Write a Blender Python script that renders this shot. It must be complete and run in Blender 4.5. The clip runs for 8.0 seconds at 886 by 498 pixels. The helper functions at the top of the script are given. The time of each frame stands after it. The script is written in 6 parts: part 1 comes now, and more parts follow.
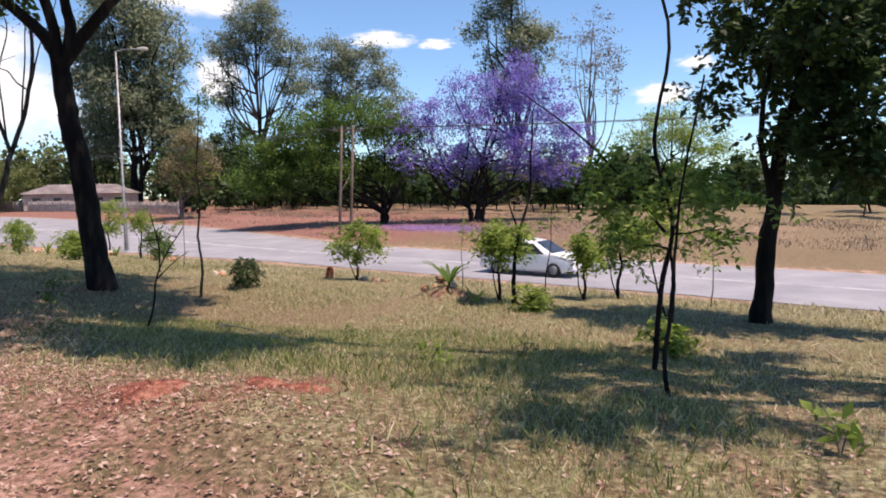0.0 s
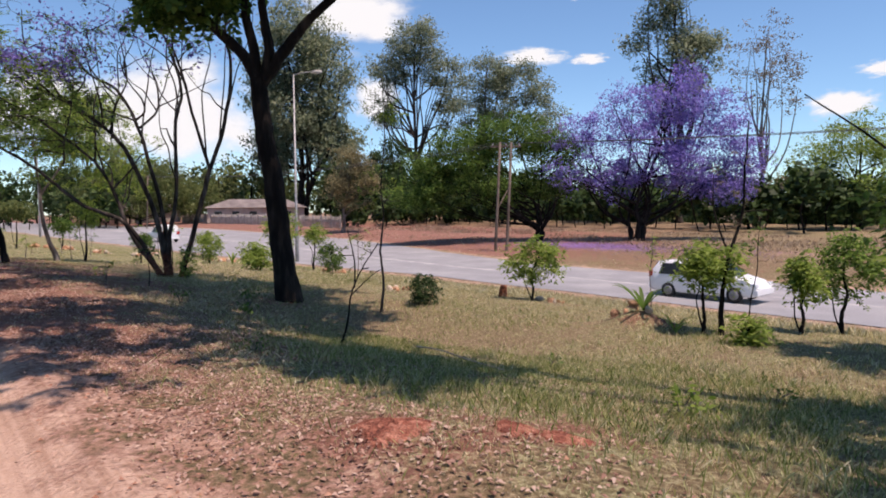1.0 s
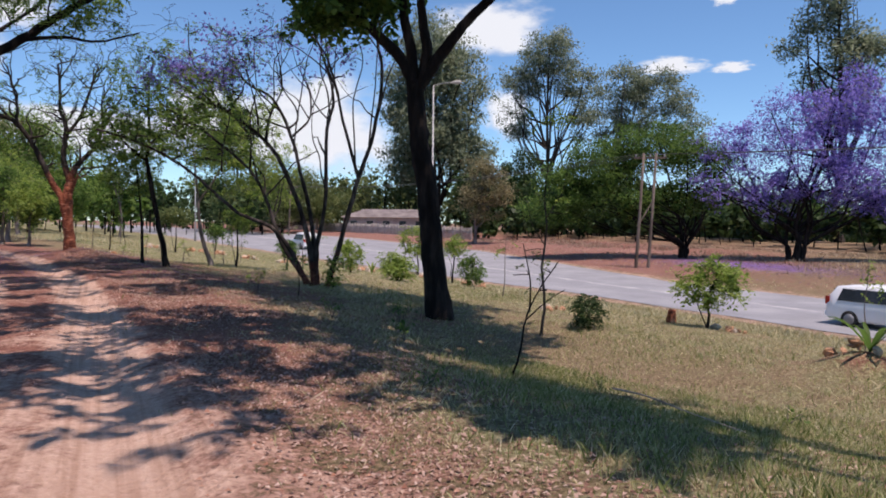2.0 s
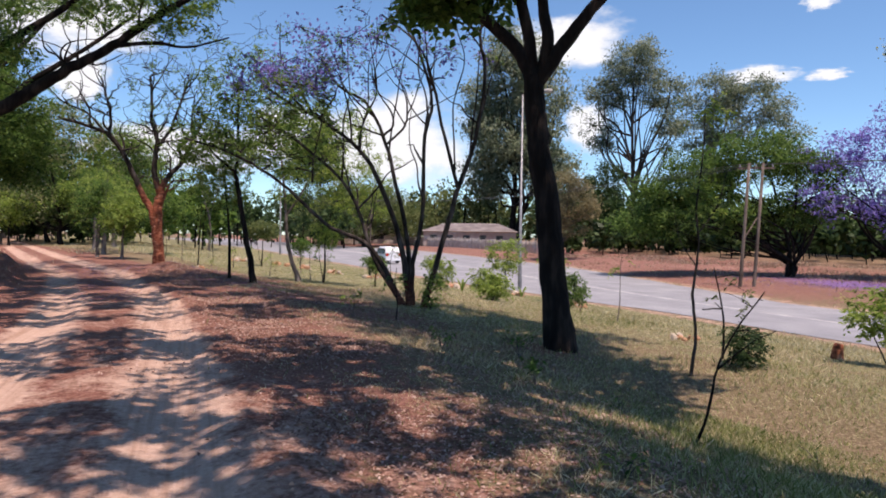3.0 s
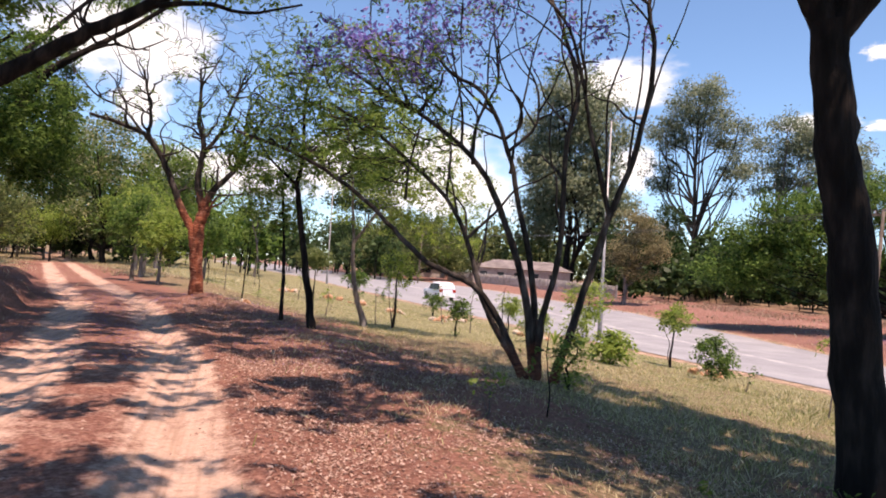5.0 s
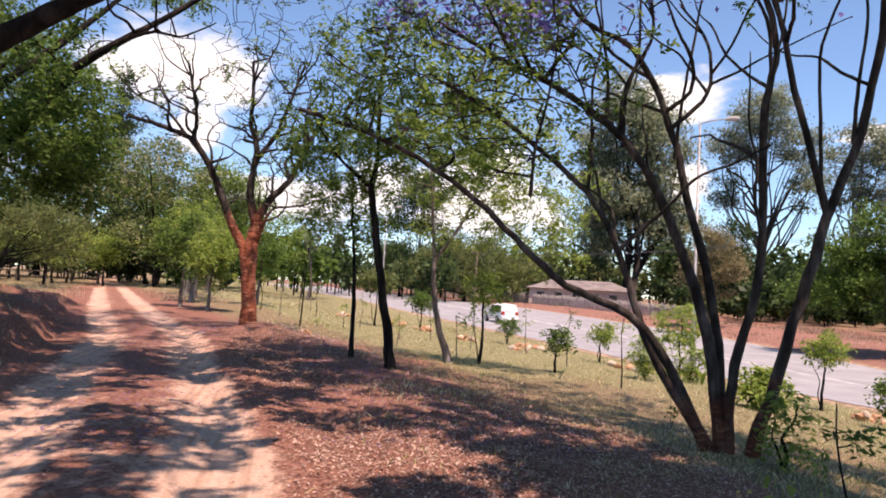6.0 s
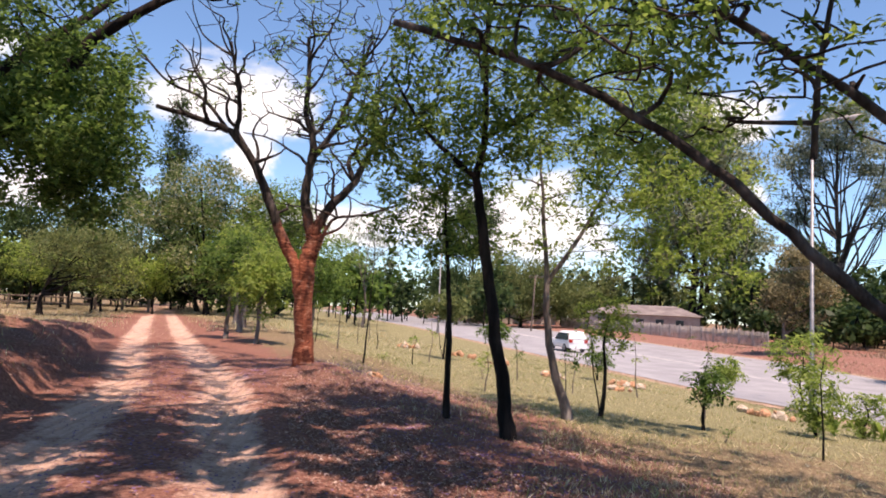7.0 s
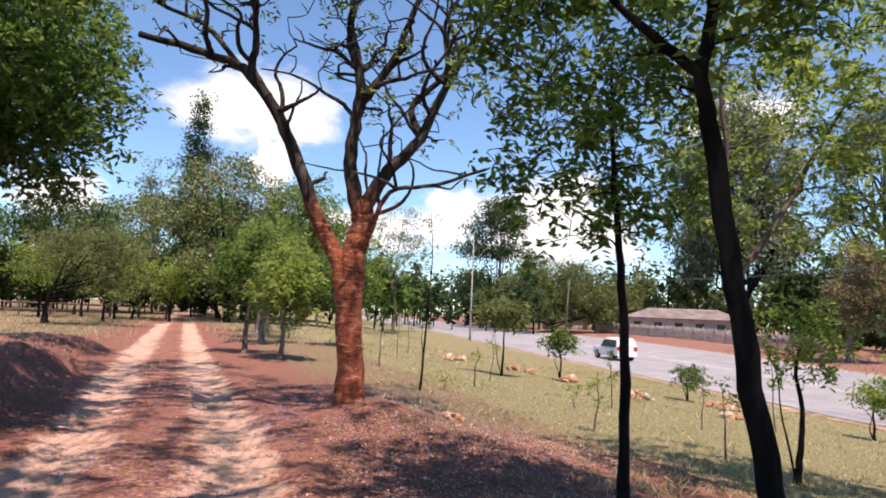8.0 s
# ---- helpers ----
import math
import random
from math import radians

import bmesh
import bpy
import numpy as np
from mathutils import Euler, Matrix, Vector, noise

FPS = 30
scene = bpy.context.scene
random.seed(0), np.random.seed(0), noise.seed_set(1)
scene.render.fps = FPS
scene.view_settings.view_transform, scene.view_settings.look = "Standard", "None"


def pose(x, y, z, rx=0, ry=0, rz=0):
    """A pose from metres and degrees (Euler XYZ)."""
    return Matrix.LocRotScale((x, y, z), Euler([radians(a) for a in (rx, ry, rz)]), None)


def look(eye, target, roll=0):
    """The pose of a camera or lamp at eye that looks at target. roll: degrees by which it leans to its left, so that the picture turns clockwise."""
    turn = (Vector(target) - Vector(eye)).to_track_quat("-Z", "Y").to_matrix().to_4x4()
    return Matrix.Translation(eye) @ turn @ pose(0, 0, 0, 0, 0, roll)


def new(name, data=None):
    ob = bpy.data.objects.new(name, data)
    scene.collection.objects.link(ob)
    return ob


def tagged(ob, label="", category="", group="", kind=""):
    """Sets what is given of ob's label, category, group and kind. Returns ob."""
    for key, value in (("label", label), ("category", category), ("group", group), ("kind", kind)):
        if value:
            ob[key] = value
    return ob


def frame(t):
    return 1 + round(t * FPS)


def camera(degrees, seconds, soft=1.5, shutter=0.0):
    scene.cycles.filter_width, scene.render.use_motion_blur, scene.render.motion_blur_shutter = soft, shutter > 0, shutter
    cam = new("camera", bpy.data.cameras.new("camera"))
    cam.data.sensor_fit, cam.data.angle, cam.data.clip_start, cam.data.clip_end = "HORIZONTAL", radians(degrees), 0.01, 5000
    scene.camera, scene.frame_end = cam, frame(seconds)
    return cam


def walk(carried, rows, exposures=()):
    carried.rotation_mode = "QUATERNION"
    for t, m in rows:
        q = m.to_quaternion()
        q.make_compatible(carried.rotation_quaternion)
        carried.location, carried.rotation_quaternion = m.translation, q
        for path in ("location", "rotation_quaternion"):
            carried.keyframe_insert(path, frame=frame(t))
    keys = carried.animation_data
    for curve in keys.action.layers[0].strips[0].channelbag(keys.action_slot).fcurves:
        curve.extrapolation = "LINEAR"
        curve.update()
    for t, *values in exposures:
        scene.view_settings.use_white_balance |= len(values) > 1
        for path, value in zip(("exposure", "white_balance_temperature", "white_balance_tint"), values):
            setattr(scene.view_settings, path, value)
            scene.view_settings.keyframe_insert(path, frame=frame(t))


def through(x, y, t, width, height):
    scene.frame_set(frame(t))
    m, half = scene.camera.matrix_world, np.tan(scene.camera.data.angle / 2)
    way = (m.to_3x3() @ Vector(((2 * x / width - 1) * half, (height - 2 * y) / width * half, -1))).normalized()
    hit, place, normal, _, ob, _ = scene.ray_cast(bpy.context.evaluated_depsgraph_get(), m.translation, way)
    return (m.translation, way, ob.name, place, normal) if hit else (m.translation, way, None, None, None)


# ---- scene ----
cam = camera(66.0, 8.0, 1.85)
PATH = [
    (0, (-0.15, 2.42, 1.335), (-0.159, 4.413, 1.17), -1.0),
    (0.5, (-0.432, 2.514, 1.345), (-0.649, 4.498, 1.217), -0.8),
    (1, (-0.905, 3.001, 1.346), (-1.34, 4.951, 1.234), -0.5),
    (1.5, (-1.325, 3.433, 1.348), (-1.968, 5.325, 1.263), 0.1),
    (2, (-1.869, 3.929, 1.355), (-2.654, 5.767, 1.278), 0.6),
    (3.5, (-4.085, 5.972, 1.395), (-5.127, 7.679, 1.374), 1.5),
    (4, (-5.02, 6.756, 1.431), (-6.077, 8.454, 1.436), 3.0),
    (5.5, (-8.426, 9.54, 1.443), (-9.564, 11.183, 1.526), 3.4),
    (6, (-9.898, 10.636, 1.422), (-11.108, 12.224, 1.533), 3.1),
    (6.5, (-11.334, 11.649, 1.465), (-12.61, 13.182, 1.604), 2.9),
    (7, (-13.07, 12.941, 1.455), (-14.39, 14.433, 1.632), 2.8),
    (7.5, (-14.747, 13.943, 1.535), (-16.083, 15.42, 1.724), 2.1),
    (8, (-16.703, 15.305, 1.498), (-18.069, 16.754, 1.685), 2.5),
]
walk(cam, [(t, look(eye, target, roll)) for t, eye, target, roll in PATH], [(0, 0.56, 6950, 20), (0.5, 0.52, 6900, 20), (1, 0.34, 7000, 20), (2, 0.22, 6550, 18), (3.5, 0.56, 7050, 19), (6, 0.83, 7600, 25), (8, 0.76, 7200, 21)])

# ---- light ----
SUN_UP, SUN_TURN = 69.0, 243.0  # degrees above the ground; turn from +y towards -x
world = bpy.data.worlds.new("sky")
scene.world = world
world.use_nodes = True
wn = world.node_tree.nodes
sky = wn.new("ShaderNodeTexSky")
sky.sky_type = "NISHITA"
sky.sun_disc = False
sky.sun_elevation = radians(SUN_UP)
sky.sun_rotation = radians(-SUN_TURN)
sky.altitude = 1400
sky.air_density, sky.dust_density, sky.ozone_density = 1.0, 0.5, 2.0
wn["Background"].inputs["Strength"].default_value = 0.122
azure = wn.new("ShaderNodeMix")
azure.data_type, azure.blend_type = "RGBA", "MULTIPLY"
azure.inputs["Factor"].default_value = 1
azure.inputs["B"].default_value = (0.78, 1.01, 1.12, 1)
world.node_tree.links.new(sky.outputs[0], azure.inputs["A"])
world.node_tree.links.new(azure.outputs["Result"], wn["Background"].inputs["Color"])
sun_data = bpy.data.lights.new("sun", "SUN")
sun_data.energy, sun_data.angle, sun_data.color = 5.0, radians(0.55), (1.0, 0.855, 0.755)
sun = new("sun", sun_data)
toward = Vector((-math.sin(radians(SUN_TURN)) * math.cos(radians(SUN_UP)), math.cos(radians(SUN_TURN)) * math.cos(radians(SUN_UP)), math.sin(radians(SUN_UP))))
sun.matrix_world = look(toward * 60, (0, 0, 0))

# ---- the plan: u runs along the road, v from the track to the road ----
ROAD_TURN = radians(55.58)
SA, CA = math.sin(ROAD_TURN), math.cos(ROAD_TURN)
ROAD_NEAR, ROAD_FAR = 26.8, 37.0


def to_xy(u, v):
    return -SA * u + CA * v, CA * u + SA * v


def to_uv(x, y):
    return -SA * x + CA * y, CA * x + SA * y


def track_mid(u):
    return np.interp(u, [-60, -10, 0, 7.5, 14, 20, 30, 38, 48, 80, 140], [-12, -1.5, 0.8, 1.85, 2.35, 2.5, 1.9, 0.6, -0.9, -5.5, -14])


def ripple(u, v, scale, seed):
    r = np.random.default_rng(seed)
    out = 0.0
    for k in range(5):
        a, p, f = r.uniform(0, 6.28), r.uniform(0, 6.28), scale * 1.7**k
        out = out + np.sin((np.cos(a) * u + np.sin(a) * v) * f + p + 1.3 * np.sin((np.sin(a) * u - np.cos(a) * v) * f * 0.7 + k)) / 1.5**k
    return out / 2.4


def road_near(u):
    return np.interp(u, [30, 46, 90], [26.8, 25.0, 23.4])


def road_far(u):
    return np.interp(u, [32, 48, 66, 100], [37.0, 41.5, 46.5, 48.5])


def roadwise(u, v):
    """v as it would be if the road kept its first width."""
    a, b = road_near(u), road_far(u)
    return np.where(v < a, v * 26.8 / a, np.where(v > b, v - b + 37.0, 26.8 + (v - a) / (b - a) * 10.2))


def height(u, v):
    u, v = np.asarray(u, float), np.asarray(v, float)
    d = v - track_mid(u)
    v = np.where(v > 12, roadwise(u, v), v)
    z = np.interp(v, [-100, -20, 0, 3, 5.5, 7.5, 9.5, 12.5, 14.5, 16.5, 18.5, 25.6, 38, 39.5, 44, 60, 100, 200, 500],
                  [-0.5, 0, 0, 0.03, 0, -0.25, -0.42, -0.6, -0.82, -1.1, -1.4, -2.62, -2.62, -2.5, -2.2, -1.9, -1.3, -1, -1])
    z = z + 0.0131 * np.clip(u, -60, 110) * np.interp(v, [14, 24.5, 60, 150], [0, 1, 1, 0])
    bank = np.interp(u, [22, 27, 36, 44, 52], [0, 0.66, 0.74, 0.4, 0]) * np.interp(-d + 0.25 * ripple(u, 0 * u, 1.3, 33), [1.75, 2.0, 2.5, 3.3, 9], [0, 0.45, 0.85, 1, 0.7])
    z = z + bank * (1 + 0.3 * ripple(u, v, 1.1, 3) + 0.16 * ripple(u, v, 3.4, 34))
    z = z + 0.3 * np.exp(-((u - 31.7) / 1.3) ** 2 - ((v - 4.3) / 0.9) ** 2) + 0.24 * np.exp(-((u - 8.55) / 0.5) ** 2 - ((v - 12.25) / 0.42) ** 2) + 0.14 * np.exp(-((u - 4.9) / 1.4) ** 2 - ((v - 4.3) / 0.8) ** 2)
    z = z - 0.4 * np.exp(-((u - 11) / 3.5) ** 2 - ((v - 8.5) / 2.5) ** 2)
    z = z - 0.06 * np.exp(-((np.abs(d) - 0.8) / 0.28) ** 2) + 0.05 * np.exp(-((d - 1.4) / 0.22) ** 2)
    rough = np.interp(np.abs(v - 31.5), [5.5, 7.5], [0, 1]) * np.interp(np.abs(d), [1.0, 2.2], [0.3, 1])
    return z + rough * (0.05 * ripple(u, v, 0.8, 1) + 0.018 * ripple(u, v, 3.1, 2))


def ground_at(x, y):
    return float(height(*to_uv(x, y)))


# ---- building blocks ----
def mesh_from(name, verts, faces, mat, smooth=True):
    """A mesh from arrays; all faces have the same number of corners."""
    verts, faces = np.asarray(verts, np.float32).reshape(-1, 3), np.asarray(faces, np.int32)
    me = bpy.data.meshes.new(name)
    me.vertices.add(len(verts))
    me.vertices.foreach_set("co", verts.ravel())
    n, k = faces.shape
    me.loops.add(n * k)
    me.loops.foreach_set("vertex_index", faces.ravel())
    me.polygons.add(n)
    me.polygons.foreach_set("loop_start", np.arange(0, n * k, k, dtype=np.int32))
    me.polygons.foreach_set("loop_total", np.full(n, k, dtype=np.int32))
    me.polygons.foreach_set("use_smooth", np.full(n, smooth, dtype=bool))
    me.update(calc_edges=True)
    me.materials.append(mat)
    return me


def put(name, me, parent=None, label=""):
    ob = new(name, me)
    ob.parent = parent
    return tagged(ob, label)


def part(name, bm, mat, parent, label=""):
    me = bpy.data.meshes.new(name)
    bm.to_mesh(me)
    bm.free()
    me.materials.append(mat)
    return put(name, me, parent, label)


def root(name, x, y, z, label, category, group="", turn=0.0):
    ob = new(name)
    ob.matrix_world = Matrix.Translation((x, y, z)) @ Matrix.Rotation(turn, 4, "Z")
    return tagged(ob, label, category, group)


def smooth_line(points, steps=4):
    p = np.asarray(points, float)
    if len(p) < 3:
        return np.array([p[0] + (p[-1] - p[0]) * s for s in np.linspace(0, 1, steps + 1)])
    q = np.vstack([2 * p[0] - p[1], p, 2 * p[-1] - p[-2]])
    out = []
    for k in range(1, len(q) - 2):
        for s in np.linspace(0, 1, steps, endpoint=False):
            a, b, c, d = q[k - 1 : k + 3]
            out.append(0.5 * (2 * b + (c - a) * s + (2 * a - 5 * b + 4 * c - d) * s * s + (3 * b - a - 3 * c + d) * s**3))
    out.append(p[-1])
    return np.array(out)


def tube(line, radii, sides, knots=0.0, r=None):
    """Vertices and quads of a tapered tube along a line."""
    line, radii = np.asarray(line, float), np.asarray(radii, float)
    way = np.gradient(line, axis=0)
    way /= np.linalg.norm(way, axis=1)[:, None] + 1e-9
    ref = np.where(np.abs(way[:, 2:3]) > 0.9, [[1.0, 0, 0]], [[0, 0, 1.0]])
    a = np.cross(way, ref)
    for k in range(1, len(a)):
        a[k] = a[k - 1] - way[k] * (a[k - 1] @ way[k])
    a /= np.linalg.norm(a, axis=1)[:, None] + 1e-9
    b = np.cross(way, a)
    t = np.linspace(0, 2 * np.pi, sides, endpoint=False)
    rr = radii[:, None] * (1 + (knots * r.standard_normal((len(line), sides)) if knots else 0))
    v = line[:, None] + rr[..., None] * (np.cos(t)[None, :, None] * a[:, None] + np.sin(t)[None, :, None] * b[:, None])
    i = np.arange(len(line) - 1)[:, None] * sides
    j, k = np.arange(sides)[None], (np.arange(sides)[None] + 1) % sides
    f = np.stack([i + j, i + k, i + sides + k, i + sides + j], -1).reshape(-1, 4)
    cap = np.array([[(len(line) - 1) * sides + min(c, sides - 1) for c in (s, s + 1, sides - 1 - s - 1, sides - 1 - s)] for s in range((sides - 2) // 2 if sides % 2 == 0 else 0)], int).reshape(-1, 4)
    return v.reshape(-1, 3), np.vstack([f, cap]) if len(cap) else f


def joined(pieces):
    vs, fs, n = [], [], 0
    for v, f in pieces:
        vs.append(v)
        fs.append(f + n)
        n += len(v)
    return np.vstack(vs), np.vstack(fs)


def leaves(centres, size, r, aspect=0.42, droop=0.3, spread=0.35, fold=0.25):
    """Folded four-cornered leaves round the given centres."""
    n = len(centres)
    face = r.standard_normal((n, 3)) * 0.75 + np.array([0, 0, 1.0])
    a = r.standard_normal((n, 3))
    a[:, 2] -= droop * 2
    s = np.cross(a, face)
    s /= np.linalg.norm(s, axis=1)[:, None] + 1e-9
    up = face / (np.linalg.norm(face, axis=1)[:, None] + 1e-9)
    a = np.cross(up, s)
    L = (size * r.uniform(1 - spread, 1 + spread, n))[:, None]
    c = np.asarray(centres)
    v = np.stack([c - a * L * 0.5, c + s * L * aspect * 0.5 + up * L * fold * 0.3, c + a * L * 0.5 - up * L * 0.1, c - s * L * aspect * 0.5 + up * L * fold * 0.3], 1)
    return v.reshape(-1, 3), np.arange(4 * n).reshape(-1, 4)


def sprays(anchors, count, size, r, aspect=0.42, droop=0.3):
    """Feathered leaves: leaflets set in two rows along drooping stalks that start at the anchors."""
    m = len(anchors)
    way = r.standard_normal((m, 3)) * [1, 1, 0.5]
    way[:, 2] -= droop * 1.3
    way /= np.linalg.norm(way, axis=1)[:, None] + 1e-9
    side = np.cross(way, r.standard_normal((m, 3)) * 0.35 + [0, 0, 1.0])
    side /= np.linalg.norm(side, axis=1)[:, None] + 1e-9
    face = np.cross(side, way)
    s = np.tile(np.linspace(0.08, 1, count), m)[:, None] + r.normal(0, 0.03, (m * count, 1))
    sign = np.tile(np.where(np.arange(count) % 2, 1.0, -1.0), m)[:, None]
    anchors, way, side, face = (np.repeat(k, count, axis=0) for k in (np.asarray(anchors), way, side, face))
    reach = size * count * 0.24
    foot = anchors + way * reach * s + np.array([0, 0, -0.25]) * reach * s**2 + r.normal(0, size * 0.16, (m * count, 3))
    a = side * sign * 0.8 + way * 0.5 + r.normal(0, 0.3, foot.shape)
    a /= np.linalg.norm(a, axis=1)[:, None] + 1e-9
    up = face + r.normal(0, 0.4, foot.shape)
    b = np.cross(a, up)
    b /= np.linalg.norm(b, axis=1)[:, None] + 1e-9
    up = np.cross(b, a)
    L = size * r.uniform(0.65, 1.3, (m * count, 1))
    v = np.stack([foot, foot + a * L * 0.45 + b * L * aspect * 0.5 + up * L * 0.06, foot + a * L - up * L * 0.12, foot + a * L * 0.45 - b * L * aspect * 0.5 + up * L * 0.06], 1)
    return v.reshape(-1, 3), np.arange(4 * m * count).reshape(-1, 4)


# ---- materials ----
def material(name, colours, scale=4.0, rough=0.85, bump=0.3, bump_scale=30.0, stretch=(1, 1, 1), fine=0.25, metal=0.0):
    """Rough surface: colours mixed by coarse noise, grain by fine noise, and a fine relief."""
    m = bpy.data.materials.new(name)
    m.use_nodes = True
    nt = m.node_tree
    n, l = nt.nodes, nt.links
    bs = n["Principled BSDF"]
    bs.inputs["Roughness"].default_value, bs.inputs["Metallic"].default_value = rough, metal
    bs.inputs["Specular IOR Level"].default_value = 0.2 if rough > 0.7 else 0.5
    tc, mp = n.new("ShaderNodeTexCoord"), n.new("ShaderNodeMapping")
    mp.inputs["Scale"].default_value = stretch
    l.new(tc.outputs["Object"], mp.inputs["Vector"])
    coarse, grain = n.new("ShaderNodeTexNoise"), n.new("ShaderNodeTexNoise")
    coarse.inputs["Scale"].default_value, coarse.inputs["Detail"].default_value = scale, 6
    grain.inputs["Scale"].default_value, grain.inputs["Detail"].default_value = bump_scale, 5
    for t in (coarse, grain):
        l.new(mp.outputs[0], t.inputs["Vector"])
    ramp = n.new("ShaderNodeValToRGB")
    while len(ramp.color_ramp.elements) < len(colours):
        ramp.color_ramp.elements.new(0.5)
    for e, c, p in zip(ramp.color_ramp.elements, colours, np.linspace(0.32, 0.68, len(colours))):
        e.color, e.position = (*c, 1), p
    l.new(coarse.outputs["Fac"], ramp.inputs[0])
    mix = n.new("ShaderNodeMix")
    mix.data_type, mix.blend_type = "RGBA", "MULTIPLY"
    mix.inputs["Factor"].default_value = 1
    span = n.new("ShaderNodeMapRange")
    span.inputs["From Min"].default_value, span.inputs["From Max"].default_value = 0.3, 0.7
    span.inputs["To Min"].default_value, span.inputs["To Max"].default_value = 1 - fine, 1 + fine
    l.new(grain.outputs["Fac"], span.inputs[0])
    l.new(ramp.outputs[0], mix.inputs["A"])
    l.new(span.outputs[0], mix.inputs["B"])
    l.new(mix.outputs["Result"], bs.inputs["Base Color"])
    if bump:
        bp = n.new("ShaderNodeBump")
        bp.inputs["Strength"].default_value, bp.inputs["Distance"].default_value = bump, 0.03
        l.new(grain.outputs["Fac"], bp.inputs["Height"])
        l.new(bp.outputs[0], bs.inputs["Normal"])
    return m


def leaf_material(name, colours, through=0.35, rough=0.55, gloss=0.25):
    """Leaves: colour differs from leaf to leaf, and light comes through."""
    m = bpy.data.materials.new(name)
    m.use_nodes = True
    nt = m.node_tree
    n, l = nt.nodes, nt.links
    bs = n["Principled BSDF"]
    bs.inputs["Roughness"].default_value = rough
    bs.inputs["Specular IOR Level"].default_value = gloss
    geo, ramp = n.new("ShaderNodeNewGeometry"), n.new("ShaderNodeValToRGB")
    while len(ramp.color_ramp.elements) < len(colours):
        ramp.color_ramp.elements.new(0.5)
    for e, c, p in zip(ramp.color_ramp.elements, colours, np.linspace(0, 1, len(colours))):
        e.color, e.position = (*c, 1), p
    l.new(geo.outputs["Random Per Island"], ramp.inputs[0])
    l.new(ramp.outputs[0], bs.inputs["Base Color"])
    tr, mx = n.new("ShaderNodeBsdfTranslucent"), n.new("ShaderNodeMixShader")
    l.new(ramp.outputs[0], tr.inputs["Color"])
    mx.inputs[0].default_value = through
    l.new(bs.outputs[0], mx.inputs[1])
    l.new(tr.outputs[0], mx.inputs[2])
    l.new(mx.outputs[0], n["Material Output"].inputs["Surface"])
    return m


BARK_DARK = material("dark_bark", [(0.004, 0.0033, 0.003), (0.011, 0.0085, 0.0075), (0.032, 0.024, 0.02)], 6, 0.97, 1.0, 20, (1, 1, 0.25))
BARK_GREY = material("grey_bark", [(0.06, 0.05, 0.045), (0.13, 0.11, 0.1), (0.21, 0.19, 0.175)], 4, 0.9, 0.6, 25, (1, 1, 0.3))
BARK_PALE = material("pale_bark", [(0.16, 0.135, 0.12), (0.3, 0.27, 0.24), (0.42, 0.39, 0.35)], 2, 0.8, 0.4, 18, (1, 1, 0.3))
BARK_BROWN = material("grey_brown_bark", [(0.014, 0.011, 0.0095), (0.04, 0.032, 0.028), (0.1, 0.085, 0.078)], 7, 0.9, 0.9, 26, (1, 1, 0.35))
BARK_RED = material("red_bark", [(0.08, 0.024, 0.015), (0.23, 0.075, 0.042), (0.34, 0.125, 0.072), (0.46, 0.23, 0.15)], 7, 0.9, 0.9, 30, (1, 1, 0.8))


